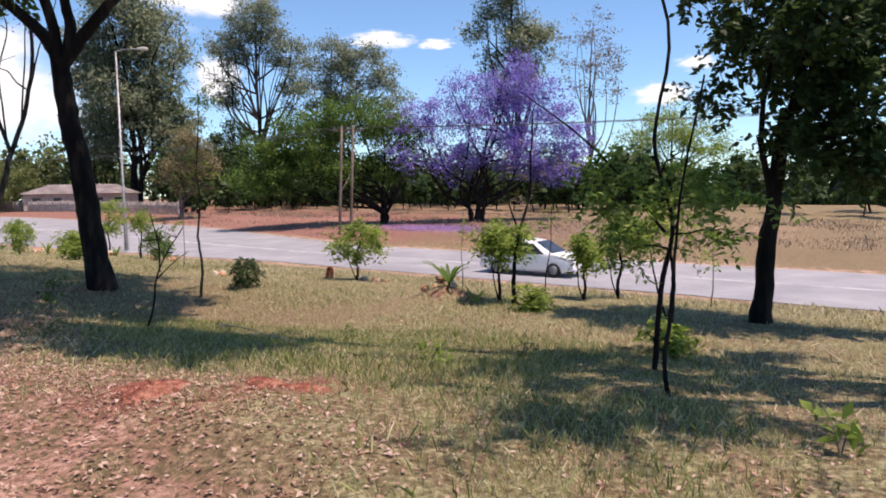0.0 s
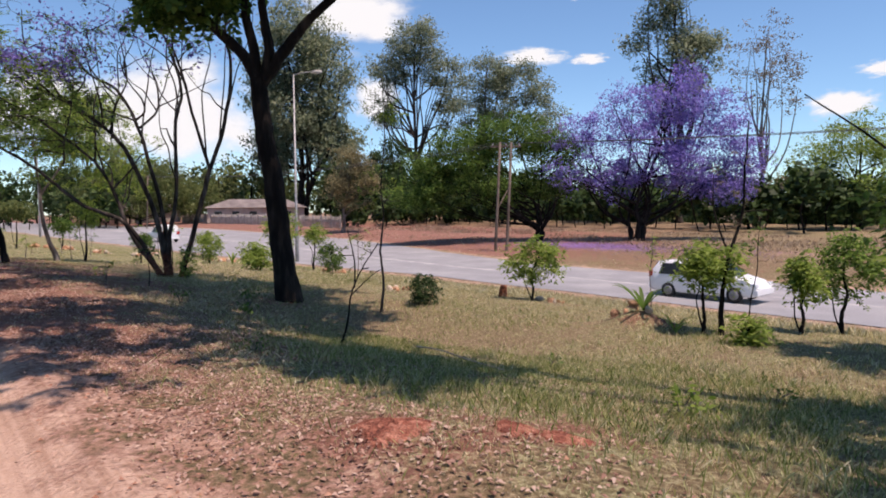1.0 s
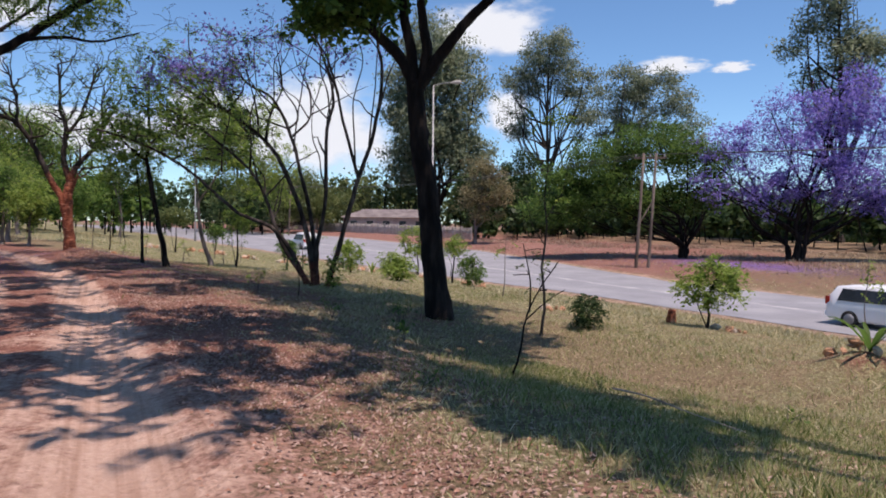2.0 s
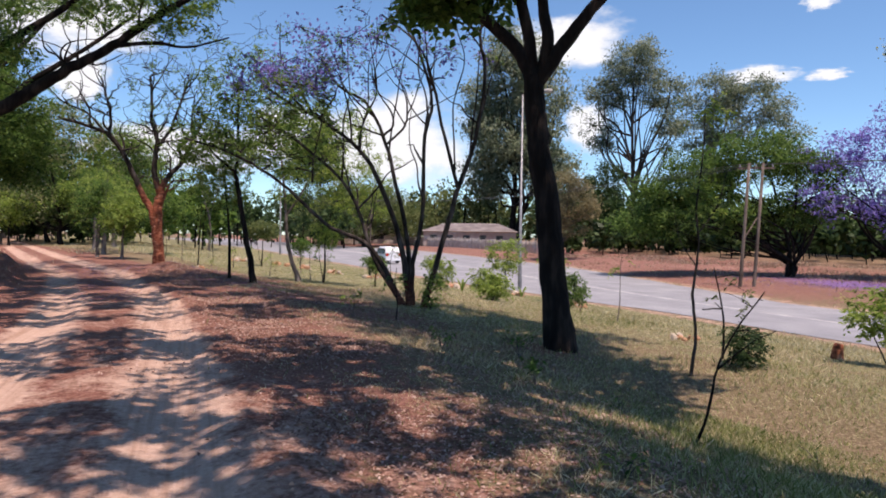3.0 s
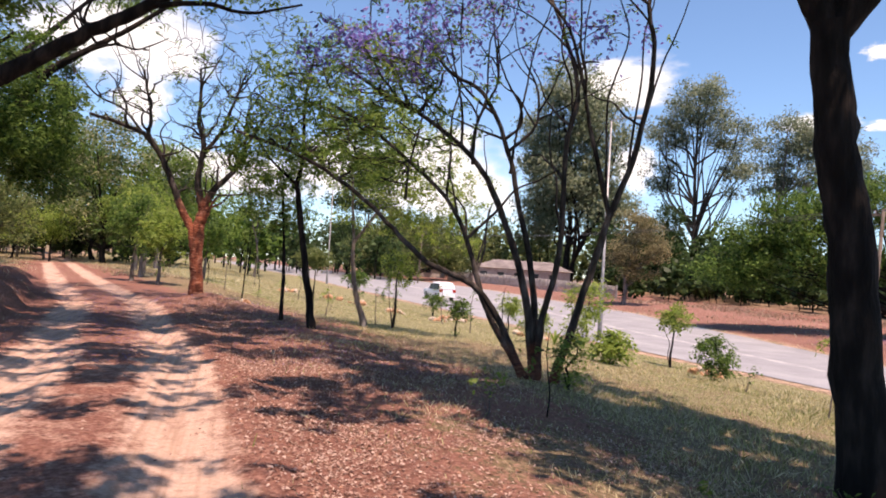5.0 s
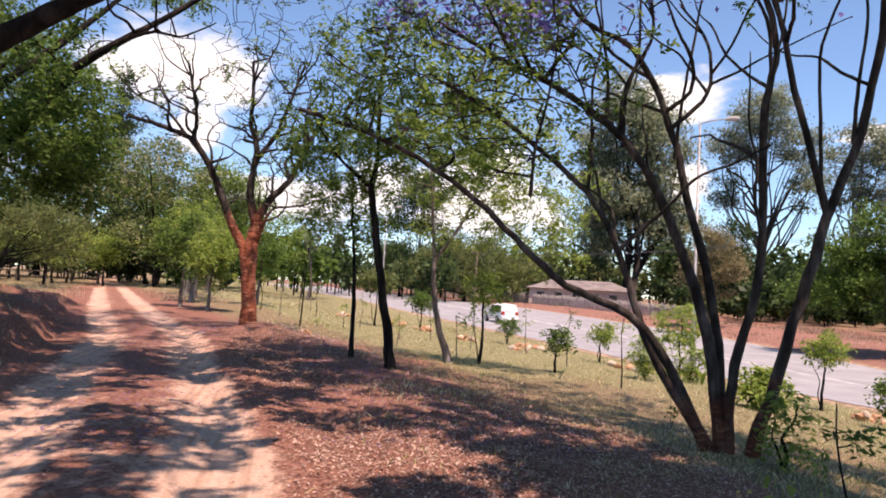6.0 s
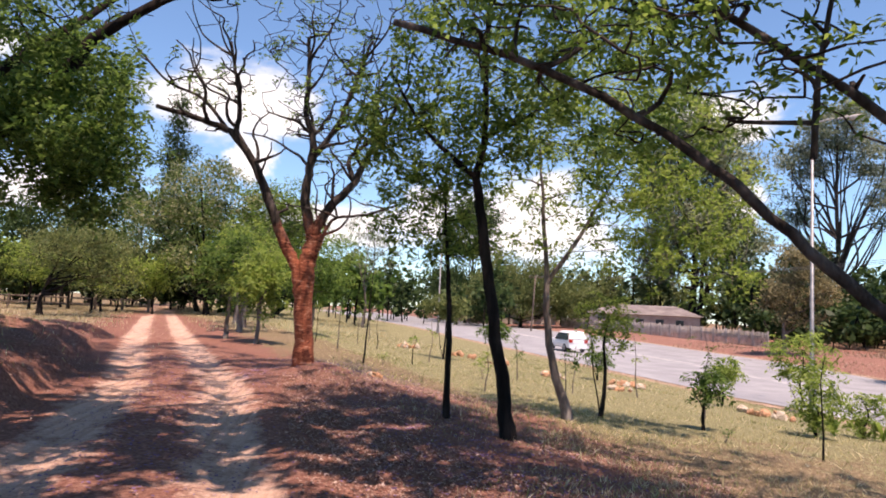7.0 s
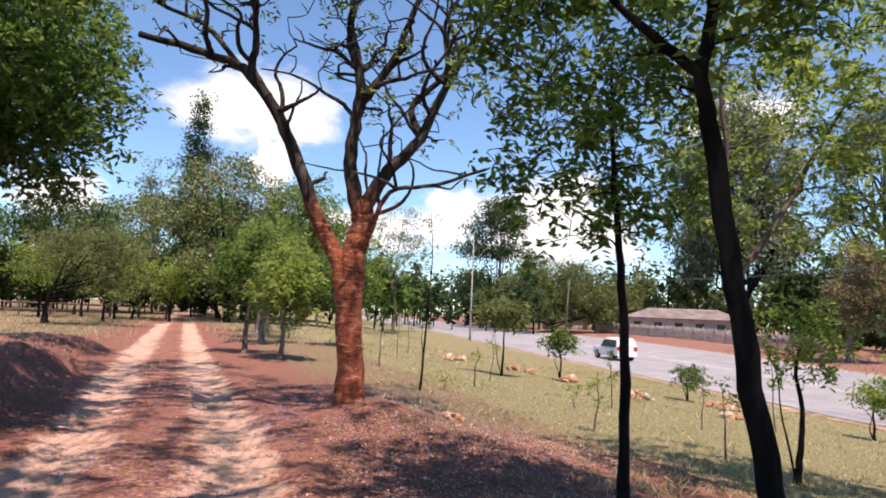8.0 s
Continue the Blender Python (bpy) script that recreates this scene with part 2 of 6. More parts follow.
def stained_bark(name, top, fade, deep=1.0):
    """Grey-brown bark, stained red and peeling up to a ragged line."""
    m = material(name, [(0.014, 0.011, 0.0095), (0.036, 0.029, 0.025), (0.09, 0.076, 0.07)], 7, 0.9, 0.9, 26, (1, 1, 0.35))
    nt = m.node_tree
    n, l = nt.nodes, nt.links
    bs = n["Principled BSDF"]
    brown = bs.inputs["Base Color"].links[0].from_socket
    tc, sep, nz, flakes = n.new("ShaderNodeTexCoord"), n.new("ShaderNodeSeparateXYZ"), n.new("ShaderNodeTexNoise"), n.new("ShaderNodeTexNoise")
    nz.inputs["Scale"].default_value, nz.inputs["Detail"].default_value = 2.6, 6
    flakes.inputs["Scale"].default_value, flakes.inputs["Detail"].default_value, flakes.inputs["Distortion"].default_value = 9, 6, 0.8
    l.new(tc.outputs["Object"], sep.inputs[0])
    l.new(tc.outputs["Object"], nz.inputs["Vector"])
    bands = n.new("ShaderNodeMapping")
    bands.inputs["Scale"].default_value = (0.8, 0.8, 1.9)
    l.new(tc.outputs["Object"], bands.inputs["Vector"])
    l.new(bands.outputs[0], flakes.inputs["Vector"])
    ramp = n.new("ShaderNodeValToRGB")
    for c in range(2):
        ramp.color_ramp.elements.new(0.5)
    for e, c, p in zip(ramp.color_ramp.elements, [(0.05, 0.017, 0.012), (0.2, 0.058, 0.032), (0.31, 0.1, 0.055), (0.52, 0.27, 0.18)], (0.3, 0.42, 0.58, 0.7)):
        e.color, e.position = (c[0] * deep, c[1] * deep, c[2] * deep, 1), p
    l.new(flakes.outputs["Fac"], ramp.inputs[0])
    k = n.new("ShaderNodeMath")
    k.operation = "MULTIPLY_ADD"
    k.inputs[1].default_value = fade * 2.2
    l.new(nz.outputs["Fac"], k.inputs[0])
    l.new(sep.outputs["Z"], k.inputs[2])
    r = n.new("ShaderNodeMapRange")
    r.inputs["From Min"].default_value, r.inputs["From Max"].default_value = top + fade * 0.6, top + fade * 1.6
    l.new(k.outputs[0], r.inputs[0])
    mx = n.new("ShaderNodeMix")
    mx.data_type = "RGBA"
    l.new(r.outputs[0], mx.inputs["Factor"])
    l.new(ramp.outputs[0], mx.inputs["A"])
    l.new(brown, mx.inputs["B"])
    l.new(mx.outputs["Result"], bs.inputs["Base Color"])
    return m


STAINED_LOW = stained_bark("stained_low_bark", 0.3, 1.1, 0.6)
STAINED_HIGH = stained_bark("stained_high_bark", 2.5, 0.7)
LEAF_GREEN = leaf_material("green_leaves", [(0.032, 0.07, 0.016), (0.082, 0.155, 0.031), (0.18, 0.28, 0.066)], 0.58)
LEAF_DARK = leaf_material("dark_leaves", [(0.018, 0.04, 0.013), (0.038, 0.072, 0.023), (0.07, 0.115, 0.037)], 0.4)
LEAF_LIGHT = leaf_material("light_leaves", [(0.11, 0.18, 0.03), (0.21, 0.3, 0.06), (0.34, 0.43, 0.11)], 0.6)
LEAF_FRESH = leaf_material("fresh_leaves", [(0.06, 0.12, 0.022), (0.14, 0.23, 0.045), (0.26, 0.37, 0.09)], 0.6)
LEAF_OLIVE = leaf_material("olive_leaves", [(0.07, 0.1, 0.032), (0.13, 0.17, 0.06), (0.22, 0.25, 0.1)], 0.5)
LEAF_BLOOM = leaf_material("pale_tufted_leaves", [(0.05, 0.085, 0.025), (0.1, 0.15, 0.045), (0.19, 0.24, 0.08), (0.42, 0.4, 0.26)], 0.5)
LEAF_GUM = leaf_material("gum_leaves", [(0.088, 0.122, 0.075), (0.185, 0.232, 0.155), (0.325, 0.37, 0.27)], 0.6)
LEAF_GREY = leaf_material("grey_needles", [(0.085, 0.122, 0.074), (0.195, 0.243, 0.152), (0.355, 0.4, 0.28)], 0.62)
LEAF_BRONZE = leaf_material("bronze_leaves", [(0.115, 0.11, 0.055), (0.23, 0.21, 0.11), (0.37, 0.335, 0.2)], 0.55)
LEAF_FADED = leaf_material("faded_leaves", [(0.12, 0.11, 0.075), (0.19, 0.165, 0.12), (0.26, 0.22, 0.17)], 0.3)
PETALS = leaf_material("violet_blossom", [(0.11, 0.088, 0.33), (0.21, 0.17, 0.52), (0.36, 0.315, 0.7)], 0.5)
LITTER = leaf_material("fallen_leaves", [(0.13, 0.07, 0.056), (0.27, 0.155, 0.122), (0.38, 0.245, 0.197), (0.46, 0.325, 0.268), (0.56, 0.43, 0.365)], 0.3, 0.85, 0.08)
STRAW = leaf_material("dry_grass_blades", [(0.22, 0.2, 0.08), (0.4, 0.35, 0.18), (0.56, 0.5, 0.31), (0.7, 0.63, 0.44)], 0.4, 0.95, 0.03)
BROWN_GRASS = leaf_material("brown_grass_blades", [(0.16, 0.11, 0.075), (0.26, 0.19, 0.13), (0.37, 0.29, 0.21), (0.5, 0.42, 0.31)], 0.35, 0.7)
GRASS = leaf_material("green_grass_blades", [(0.08, 0.125, 0.03), (0.19, 0.235, 0.07), (0.35, 0.37, 0.155), (0.52, 0.51, 0.29)], 0.4, 0.95, 0.03)


def ground_material():
    """Red earth, pale sand, dry turf and fallen blossom, laid by masks and broken up by noise."""
    m = bpy.data.materials.new("earth_and_turf")
    m.use_nodes = True
    nt = m.node_tree
    n, l = nt.nodes, nt.links
    bs = n["Principled BSDF"]
    bs.inputs["Roughness"].default_value = 0.95
    bs.inputs["Specular IOR Level"].default_value = 0.15
    tc = n.new("ShaderNodeTexCoord")

    def noise_at(scale, detail=6):
        t = n.new("ShaderNodeTexNoise")
        t.inputs["Scale"].default_value, t.inputs["Detail"].default_value, t.inputs["Roughness"].default_value = scale, detail, 0.62
        l.new(tc.outputs["Object"], t.inputs["Vector"])
        return t.outputs["Fac"]

    big, mid, fine = noise_at(0.35), noise_at(2.6), noise_at(22, 8)

    def ramp_of(fac, cols, lo=0.3, hi=0.7):
        r = n.new("ShaderNodeValToRGB")
        while len(r.color_ramp.elements) < len(cols):
            r.color_ramp.elements.new(0.5)
        for e, c, p in zip(r.color_ramp.elements, cols, np.linspace(lo, hi, len(cols))):
            e.color, e.position = (*c, 1), p
        l.new(fac, r.inputs[0])
        return r.outputs[0]

    def math_of(op, a, b):
        k = n.new("ShaderNodeMath")
        k.operation = op
        for s, v in zip(k.inputs, (a, b)):
            if isinstance(v, (int, float)):
                s.default_value = v
            else:
                l.new(v, s)
        return k.outputs[0]

    def mask(name, sharp=5.0, coarse=1.1, grit=0.9):
        a = n.new("ShaderNodeAttribute")
        a.attribute_name = name
        noisy = math_of("ADD", math_of("MULTIPLY", math_of("SUBTRACT", mid, 0.5), coarse), math_of("MULTIPLY", math_of("SUBTRACT", fine, 0.5), grit))
        k = math_of("MULTIPLY", math_of("SUBTRACT", math_of("ADD", a.outputs["Fac"], noisy), 0.5), sharp)
        r = n.new("ShaderNodeMapRange")
        r.inputs["From Min"].default_value, r.inputs["From Max"].default_value = -0.5, 0.5
        l.new(k, r.inputs[0])
        return r.outputs[0]

    def mix(fac, a, b):
        k = n.new("ShaderNodeMix")
        k.data_type = "RGBA"
        l.new(fac, k.inputs["Factor"])
        l.new(a, k.inputs["A"])
        l.new(b, k.inputs["B"])
        return k.outputs["Result"]

    turf = mix(big, ramp_of(fine, [(0.08, 0.052, 0.034), (0.2, 0.132, 0.088), (0.42, 0.31, 0.22)]), ramp_of(fine, [(0.05, 0.05, 0.024), (0.14, 0.125, 0.062), (0.34, 0.3, 0.175)]))
    soil = mix(mid, ramp_of(fine, [(0.115, 0.046, 0.032), (0.23, 0.096, 0.068), (0.36, 0.185, 0.14)]), ramp_of(fine, [(0.085, 0.043, 0.036), (0.185, 0.097, 0.077), (0.33, 0.19, 0.15)]))
    sand = mix(mid, ramp_of(fine, [(0.46, 0.325, 0.255), (0.55, 0.4, 0.325), (0.64, 0.485, 0.405)], 0.2, 0.8), ramp_of(fine, [(0.37, 0.23, 0.17), (0.45, 0.295, 0.225), (0.53, 0.37, 0.295)], 0.2, 0.8))
    along_track, drag = n.new("ShaderNodeMapping"), n.new("ShaderNodeTexNoise")
    along_track.vector_type = "TEXTURE"
    along_track.inputs["Rotation"].default_value = (0, 0, math.pi / 2 + ROAD_TURN - 0.1)
    along_track.inputs["Scale"].default_value = (3.0, 0.075, 1)
    drag.inputs["Scale"].default_value, drag.inputs["Detail"].default_value = 1.0, 4
    l.new(tc.outputs["Object"], along_track.inputs["Vector"])
    l.new(along_track.outputs[0], drag.inputs["Vector"])
    worn = n.new("ShaderNodeMix")
    worn.data_type, worn.blend_type = "RGBA", "MULTIPLY"
    worn.inputs["Factor"].default_value = 1
    l.new(sand, worn.inputs["A"])
    l.new(ramp_of(drag.outputs["Fac"], [(0.8, 0.74, 0.7), (1, 0.98, 0.96), (1.06, 1.06, 1.06)], 0.35, 0.65), worn.inputs["B"])
    sand = worn.outputs["Result"]
    straw = ramp_of(fine, [(0.075, 0.075, 0.036), (0.185, 0.175, 0.09), (0.38, 0.35, 0.215)])
    red = mix(mid, ramp_of(fine, [(0.11, 0.044, 0.035), (0.19, 0.08, 0.062), (0.29, 0.15, 0.12)]), ramp_of(fine, [(0.15, 0.08, 0.064), (0.25, 0.145, 0.115), (0.38, 0.25, 0.2)]))
    blossom = ramp_of(fine, [(0.12, 0.06, 0.17), (0.23, 0.14, 0.36), (0.34, 0.24, 0.5)])
    col = mix(mask("soil"), turf, soil)
    col = mix(mask("red"), col, red)
    col = mix(mask("straw"), col, straw)
    col = mix(mask("sand", 3.0, 1.25, 0.4), col, sand)
    col = mix(mask("blossom"), col, blossom)
    l.new(col, bs.inputs["Base Color"])
    bp = n.new("ShaderNodeBump")
    bp.inputs["Strength"].default_value, bp.inputs["Distance"].default_value = 1.0, 0.05
    l.new(math_of("ADD", fine, math_of("MULTIPLY", mid, 0.5)), bp.inputs["Height"])
    l.new(bp.outputs[0], bs.inputs["Normal"])
    return m


EARTH = ground_material()
ASPHALT = material("worn_asphalt", [(0.205, 0.21, 0.224), (0.245, 0.25, 0.265), (0.29, 0.294, 0.304)], 0.5, 0.75, 0.15, 60, (1, 1, 1), 0.18)
CONCRETE = material("weathered_concrete", [(0.25, 0.23, 0.22), (0.34, 0.32, 0.3), (0.43, 0.41, 0.39)], 1.5, 0.9, 0.3, 20)
STEEL = material("galvanised_steel", [(0.17, 0.175, 0.18), (0.22, 0.225, 0.23), (0.28, 0.285, 0.29)], 3, 0.5, 0.05, 40, (1, 1, 1), 0.08, 0.6)
TIMBER = material("weathered_timber", [(0.07, 0.052, 0.042), (0.12, 0.095, 0.078), (0.18, 0.145, 0.12)], 3, 0.9, 0.5, 24, (1, 1, 0.15))

# ---- ground ----


def lines_between(stops):
    out = []
    for a, b, step in stops:
        out.extend(np.arange(a, b, step))
    return np.array(out + [stops[-1][1]])


def sheet(name, us, vs, lift, mat, masks=None, edge=None):
    U, V = np.meshgrid(us, vs, indexing="ij")
    if edge is not None:
        V = edge(U, V)
    X, Y = to_xy(U, V)
    Z = height(U, V) + lift
    nu, nv = U.shape
    idx = np.arange(nu * nv).reshape(nu, nv)
    f = np.stack([idx[:-1, :-1], idx[1:, :-1], idx[1:, 1:], idx[:-1, 1:]], -1).reshape(-1, 4)
    f = f[:, ::-1]
    me = mesh_from(name, np.stack([X, Y, Z], -1), f, mat)
    for key, fn in (masks or {}).items():
        at = me.attributes.new(key, "FLOAT", "POINT")
        at.data.foreach_set("value", np.clip(fn(U, V), 0, 1).astype(np.float32).ravel())
    return tagged(new(name, me), kind="structure")


def blob(u, v, u0, v0, ru, rv):
    return np.exp(-(((u - u0) / ru) ** 2 + ((v - v0) / rv) ** 2))


def soil_mask(u, v):
    d = v - track_mid(u)
    v = np.where(v > 20, roadwise(u, v), v)
    near = np.interp(d, [-3.6, -2, 1.0, 1.8, 2.8, 4.6], [0.35, 0.95, 0.95, 0.8, 0.6, 0.1]) * np.where(d > 1.2, np.interp(u, [0, 8, 12], [0.62, 0.7, 1]), 1) * np.interp(u, [-15, 60, 80], [1, 1, 0.5])
    spots = 0.95 * blob(u, v, 5.2, 4.3, 0.7, 0.6) + 0.8 * blob(u, v, 4.8, 5.2, 0.8, 0.5) + 0.9 * blob(u, v, 12.2, 14.8, 1.2, 0.7) + 0.95 * blob(u, v, 8.5, 12.3, 1.0, 0.7) + 0.6 * blob(u, v, 10.2, 7.4, 0.6, 0.4) + 0.7 * blob(u, v, 15.0, 9.0, 0.9, 0.7)
    far = np.interp(v, [37.2, 38.4, 41, 50, 56, 62, 100], [0, 0.75, 0.95, 0.9, 0.75, 0.5, 0.45]) * np.interp(u, [-20, 10, 30, 42], [0.2, 0.3, 0.5, 1.0])
    floor_of_wood = np.interp(d, [1.5, 2, 5.6, 6.8], [0, 0.75, 0.6, 0]) * np.interp(u, [13.5, 18, 30, 34], [0, 1, 1, 0])
    return np.maximum(np.maximum(np.maximum(near, spots), far), floor_of_wood)


def wooded(u):
    return np.interp(u, [13.5, 18, 30, 34], [0, 1, 1, 0])


def sand_mask(u, v):
    d = np.abs(v - track_mid(u))
    v = np.where(v > 20, roadwise(u, v), v)
    t = np.interp(d, [0.3, 0.5, 1.05, 1.35], [0.34, 0.75, 0.85, 0.1]) * (d < 1.6) * np.interp(u, [16, 26, 50], [1, 0.8, 0.85]) + 0.1 * ripple(u, v, 0.8, 41)
    spill = np.maximum(0.85 * blob(u, v, 5.0, 2.4, 2.6, 1.1), np.interp(d, [1.0, 1.4, 2.2, 2.9], [0.6, 0.52, 0.4, 0]) * np.interp(u, [-3, 0, 10, 15], [0.4, 1, 0.9, 0]))
    side = np.interp(v, [36.6, 37.2, 38.2, 39.4], [0, 0.52, 0.4, 0]) + np.interp(v, [25, 26.2, 26.9, 27.5], [0, 0.5, 0.5, 0]) + np.interp(v, [40, 44, 60, 66], [0, 0.36, 0.36, 0]) * np.clip(0.4 + ripple(u, v, 0.33, 43), 0, 1)
    return np.maximum(np.maximum(t, spill), side)


def straw_mask(u, v):
    v = np.where(v > 20, roadwise(u, v), v)
    far = np.interp(v, [52, 58, 66, 90, 110], [0, 0.2, 0.35, 0.4, 0.3])
    verge = np.maximum(np.interp(v, [8, 12, 17, 25.6], [0.1, 0.5, 0.6, 0.7]), np.interp(u, [24, 30], [0, 0.8]) * np.interp(v - track_mid(u), [5.2, 6.6], [0, 1])) * (v < 26)
    verge = np.maximum(verge, np.interp(u, [8, 12], [0.5, 0]) * np.interp(v - track_mid(u), [1.8, 2.8, 9], [0, 1, 1]) * (v < 12))
    return np.maximum(far, verge)


def red_mask(u, v):
    v = np.where(v > 20, roadwise(u, v), v)
    bank = np.interp(u, [22, 26, 44, 50], [0, 0.4, 0.4, 0]) * np.interp(track_mid(u) - v, [1.5, 1.9, 3.0, 3.8], [0, 1, 1, 0])
    return np.maximum(np.interp(v, [37.2, 39, 46, 52, 58], [0, 0.8, 0.85, 0.6, 0.2]) * np.interp(u, [10, 28, 44], [0.1, 0.4, 1]), bank)


def blossom_mask(u, v):
    return 0.46 * blob(u, v, 34, 48, 9, 4.0) + 0.36 * blob(u, v, 38, 52, 10, 4) + 0.34 * blob(u, v, 32, 3.2, 4, 0.9) + 0.3 * blob(u, v, 26.5, 5.4, 3.5, 1.4)


ground_u = lines_between([(-1500, -200, 130), (-200, -40, 8), (-40, -6, 1.2), (-6, 44, 0.22), (44, 120, 1.0), (120, 320, 8), (320, 1600, 128)])
ground_v = lines_between([(-1500, -200, 130), (-200, -30, 8), (-30, -5, 1.0), (-5, 17, 0.2), (17, 60, 0.7), (60, 140, 4), (140, 320, 12), (320, 1600, 128)])
sheet("ground", ground_u, ground_v, 0, EARTH, dict(soil=soil_mask, red=red_mask, sand=sand_mask, straw=straw_mask, blossom=blossom_mask))
road_u = lines_between([(-260, -40, 10), (-40, 120, 1.0), (120, 320, 10)])


def ragged(U, V):
    w = 0.14 * ripple(U, V * 0, 0.9, 9) + 0.06 * ripple(U, V * 0, 4, 10)
    q = road_near(U) + (V - ROAD_NEAR) / (ROAD_FAR - ROAD_NEAR) * (road_far(U) - road_near(U))
    return q + np.where(V < ROAD_NEAR + 0.3, w, 0) + np.where(V > ROAD_FAR - 0.3, -w, 0)


sheet("road", road_u, np.linspace(ROAD_NEAR, ROAD_FAR, 22), 0.03, ASPHALT, None, ragged)


# ---- trees ----
def tree(name, x, y, label, limbs, crowns=(), bark=BARK_GREY, leaf=LEAF_GREEN, leaf_size=0.12, per=30, clump=0.4, seed=1, sides=7,
         twig=0.008, bend=0.18, droop=0.3, aspect=0.42, category="tree", group="", extra=None, knots=0.05, lift=0.0, bare=0.25):
    """A trunk with its limbs, twigs led to points in the crown's bodies, and leaves in clumps round their ends.
    limbs: (points, radius at the foot, radius at the end). crowns: (centre, radii, number of twigs, hollowness)."""
    r = np.random.default_rng(seed)
    top = root(name, x, y, ground_at(x, y) + lift, label, category, group)
    wood, nodes, thick, main = [], [], [], []
    for k, (points, r0, r1) in enumerate(limbs):
        line = smooth_line(points, 5)
        s = np.linspace(0, 1, len(line))
        line[1:-1] += r.standard_normal((len(line) - 2, 3)) * min(r0, 0.1) * 0.1
        rad = r0 + (r1 - r0) * s**0.8
        if line[0, 2] < 0.15 and r0 > 0.03:
            line[0, 2] -= 0.15
            rad[0] *= 1.25
            rad[1] *= 1.1
        main.append(tube(line, rad, sides + 3 if r0 > 0.12 else sides, knots, r))
        nodes.append(line)
        thick.append(rad)
    nodes, thick = np.vstack(nodes), np.concatenate(thick)
    tips = []
    goals = []
    for centre, radii, count, hollow in crowns:
        d = r.standard_normal((count, 3))
        d /= np.linalg.norm(d, axis=1)[:, None]
        d *= (hollow + (1 - hollow) * r.uniform(0, 1, count) ** 0.6)[:, None]
        goals.append(np.array(centre) + d * np.array(radii))
    if goals:
        goals = np.vstack(goals)
        goals = goals[np.argsort(np.linalg.norm(goals - nodes.mean(0), axis=1))]
        for g in goals:
            d = np.linalg.norm(nodes - g, axis=1) + 1.2 * np.maximum(0, nodes[:, 2] - g[2])
            d = np.where(nodes[:, 2] < bare * max(g[2], 0.2), d + 30, d)
            q = int(np.argmin(d))
            gap = np.linalg.norm(nodes[q] - g)
            if gap < 0.02:
                continue
            a = nodes[q]
            side = r.standard_normal(3) * gap * bend
            side[2] = abs(side[2]) * 0.5
            s = np.linspace(0, 1, 6)[:, None]
            line = a + (g - a) * s + side * np.sin(np.pi * s) + r.standard_normal((6, 3)) * gap * 0.03 * np.sin(np.pi * s)
            r0 = max(min(thick[q] * 0.85, twig + 0.016 * gap), twig * 0.55)
            rad = np.linspace(r0, max(twig * 0.4, r0 * 0.5), 6)
            keep = slice(None) if leaf_size < 0.2 else [0, 2, 3, 5]
            wood.append(tube(line[keep], rad[keep], 5 if r0 > 0.02 and leaf_size < 0.2 else 4))
            nodes, thick = np.vstack([nodes, line[2:]]), np.concatenate([thick, rad[2:]])
            tips.append(np.vstack([line[3:], g[None], g[None]]))
    v, f = joined(main + wood)
    me = mesh_from("trunk", v, f, bark)
    put("trunk", me, top)
    if tips and per:
        spots = np.vstack(tips)
        near = leaf_size < 0.2
        spray = 11 if near else 30
        pick = spots[r.integers(0, len(spots), max(1, len(goals) * per // spray))]
        pick = pick + r.standard_normal(pick.shape) * clump * (0.6 if near else 1.0) * np.array([1, 1, 0.7])
        if near:
            v, f = sprays(pick, spray, leaf_size, r, aspect, droop)
        else:
            pick = np.repeat(pick, spray, axis=0)
            v, f = leaves(pick + r.standard_normal(pick.shape) * leaf_size * np.array([1.15, 1.15, 0.8]), leaf_size * 0.85, r, aspect, droop)
        put("crown", mesh_from("crown", v, f, leaf), top)
        if extra:
            mat, count, size, zmin = extra
            high = spots[(spots[:, 2] > zmin) & (spots[:, 2] < zmin + 2.4)]
            pick = high[r.integers(0, len(high), count)] + r.standard_normal((count, 3)) * clump * 0.8
            v, f = leaves(pick, size, r, 0.6, 0)
            put("blossom", mesh_from("blossom", v, f, mat), top, "clusters of violet blossom")
    return top


def crooked(limbs, count, seed, length, r0, low=0.3, up=0.45, first=1, kink=0.42):
    """The limbs with crooked side branches added, each with kinks."""
    r = np.random.default_rng(seed)
    out = list(limbs)
    for k in range(count):
        points, a, b = limbs[r.integers(first, len(limbs))]
        line = smooth_line(points, 5)
        s = r.uniform(low, 0.97)
        p = line[int(s * (len(line) - 1))]
        way = r.standard_normal(3)
        way[2] = abs(way[2]) * 0.6 + up
        way /= np.linalg.norm(way)
        step = length * r.uniform(0.6, 1.3) / 5
        pts = [p]
        for m in range(5):
            way = way + r.standard_normal(3) * kink
            way[2] = max(way[2] + 0.12, 0.1)
            way /= np.linalg.norm(way)
            pts.append(pts[-1] + way * step)
        rr = min(r0 * r.uniform(0.7, 1.2), (a + (b - a) * s) * 0.8)
        out.append((pts, rr, rr * 0.3))
    return out


def stem(h, r0, lean=(0, 0), wob=0.05, r1=None, seed=0, n=5):
    r = np.random.default_rng(seed)
    pts = [(lean[0] * s + r.normal() * wob * s, lean[1] * s + r.normal() * wob * s, h * s) for s in np.linspace(0, 1, n)]
    return (pts, r0, r0 * 0.3 if r1 is None else r1)


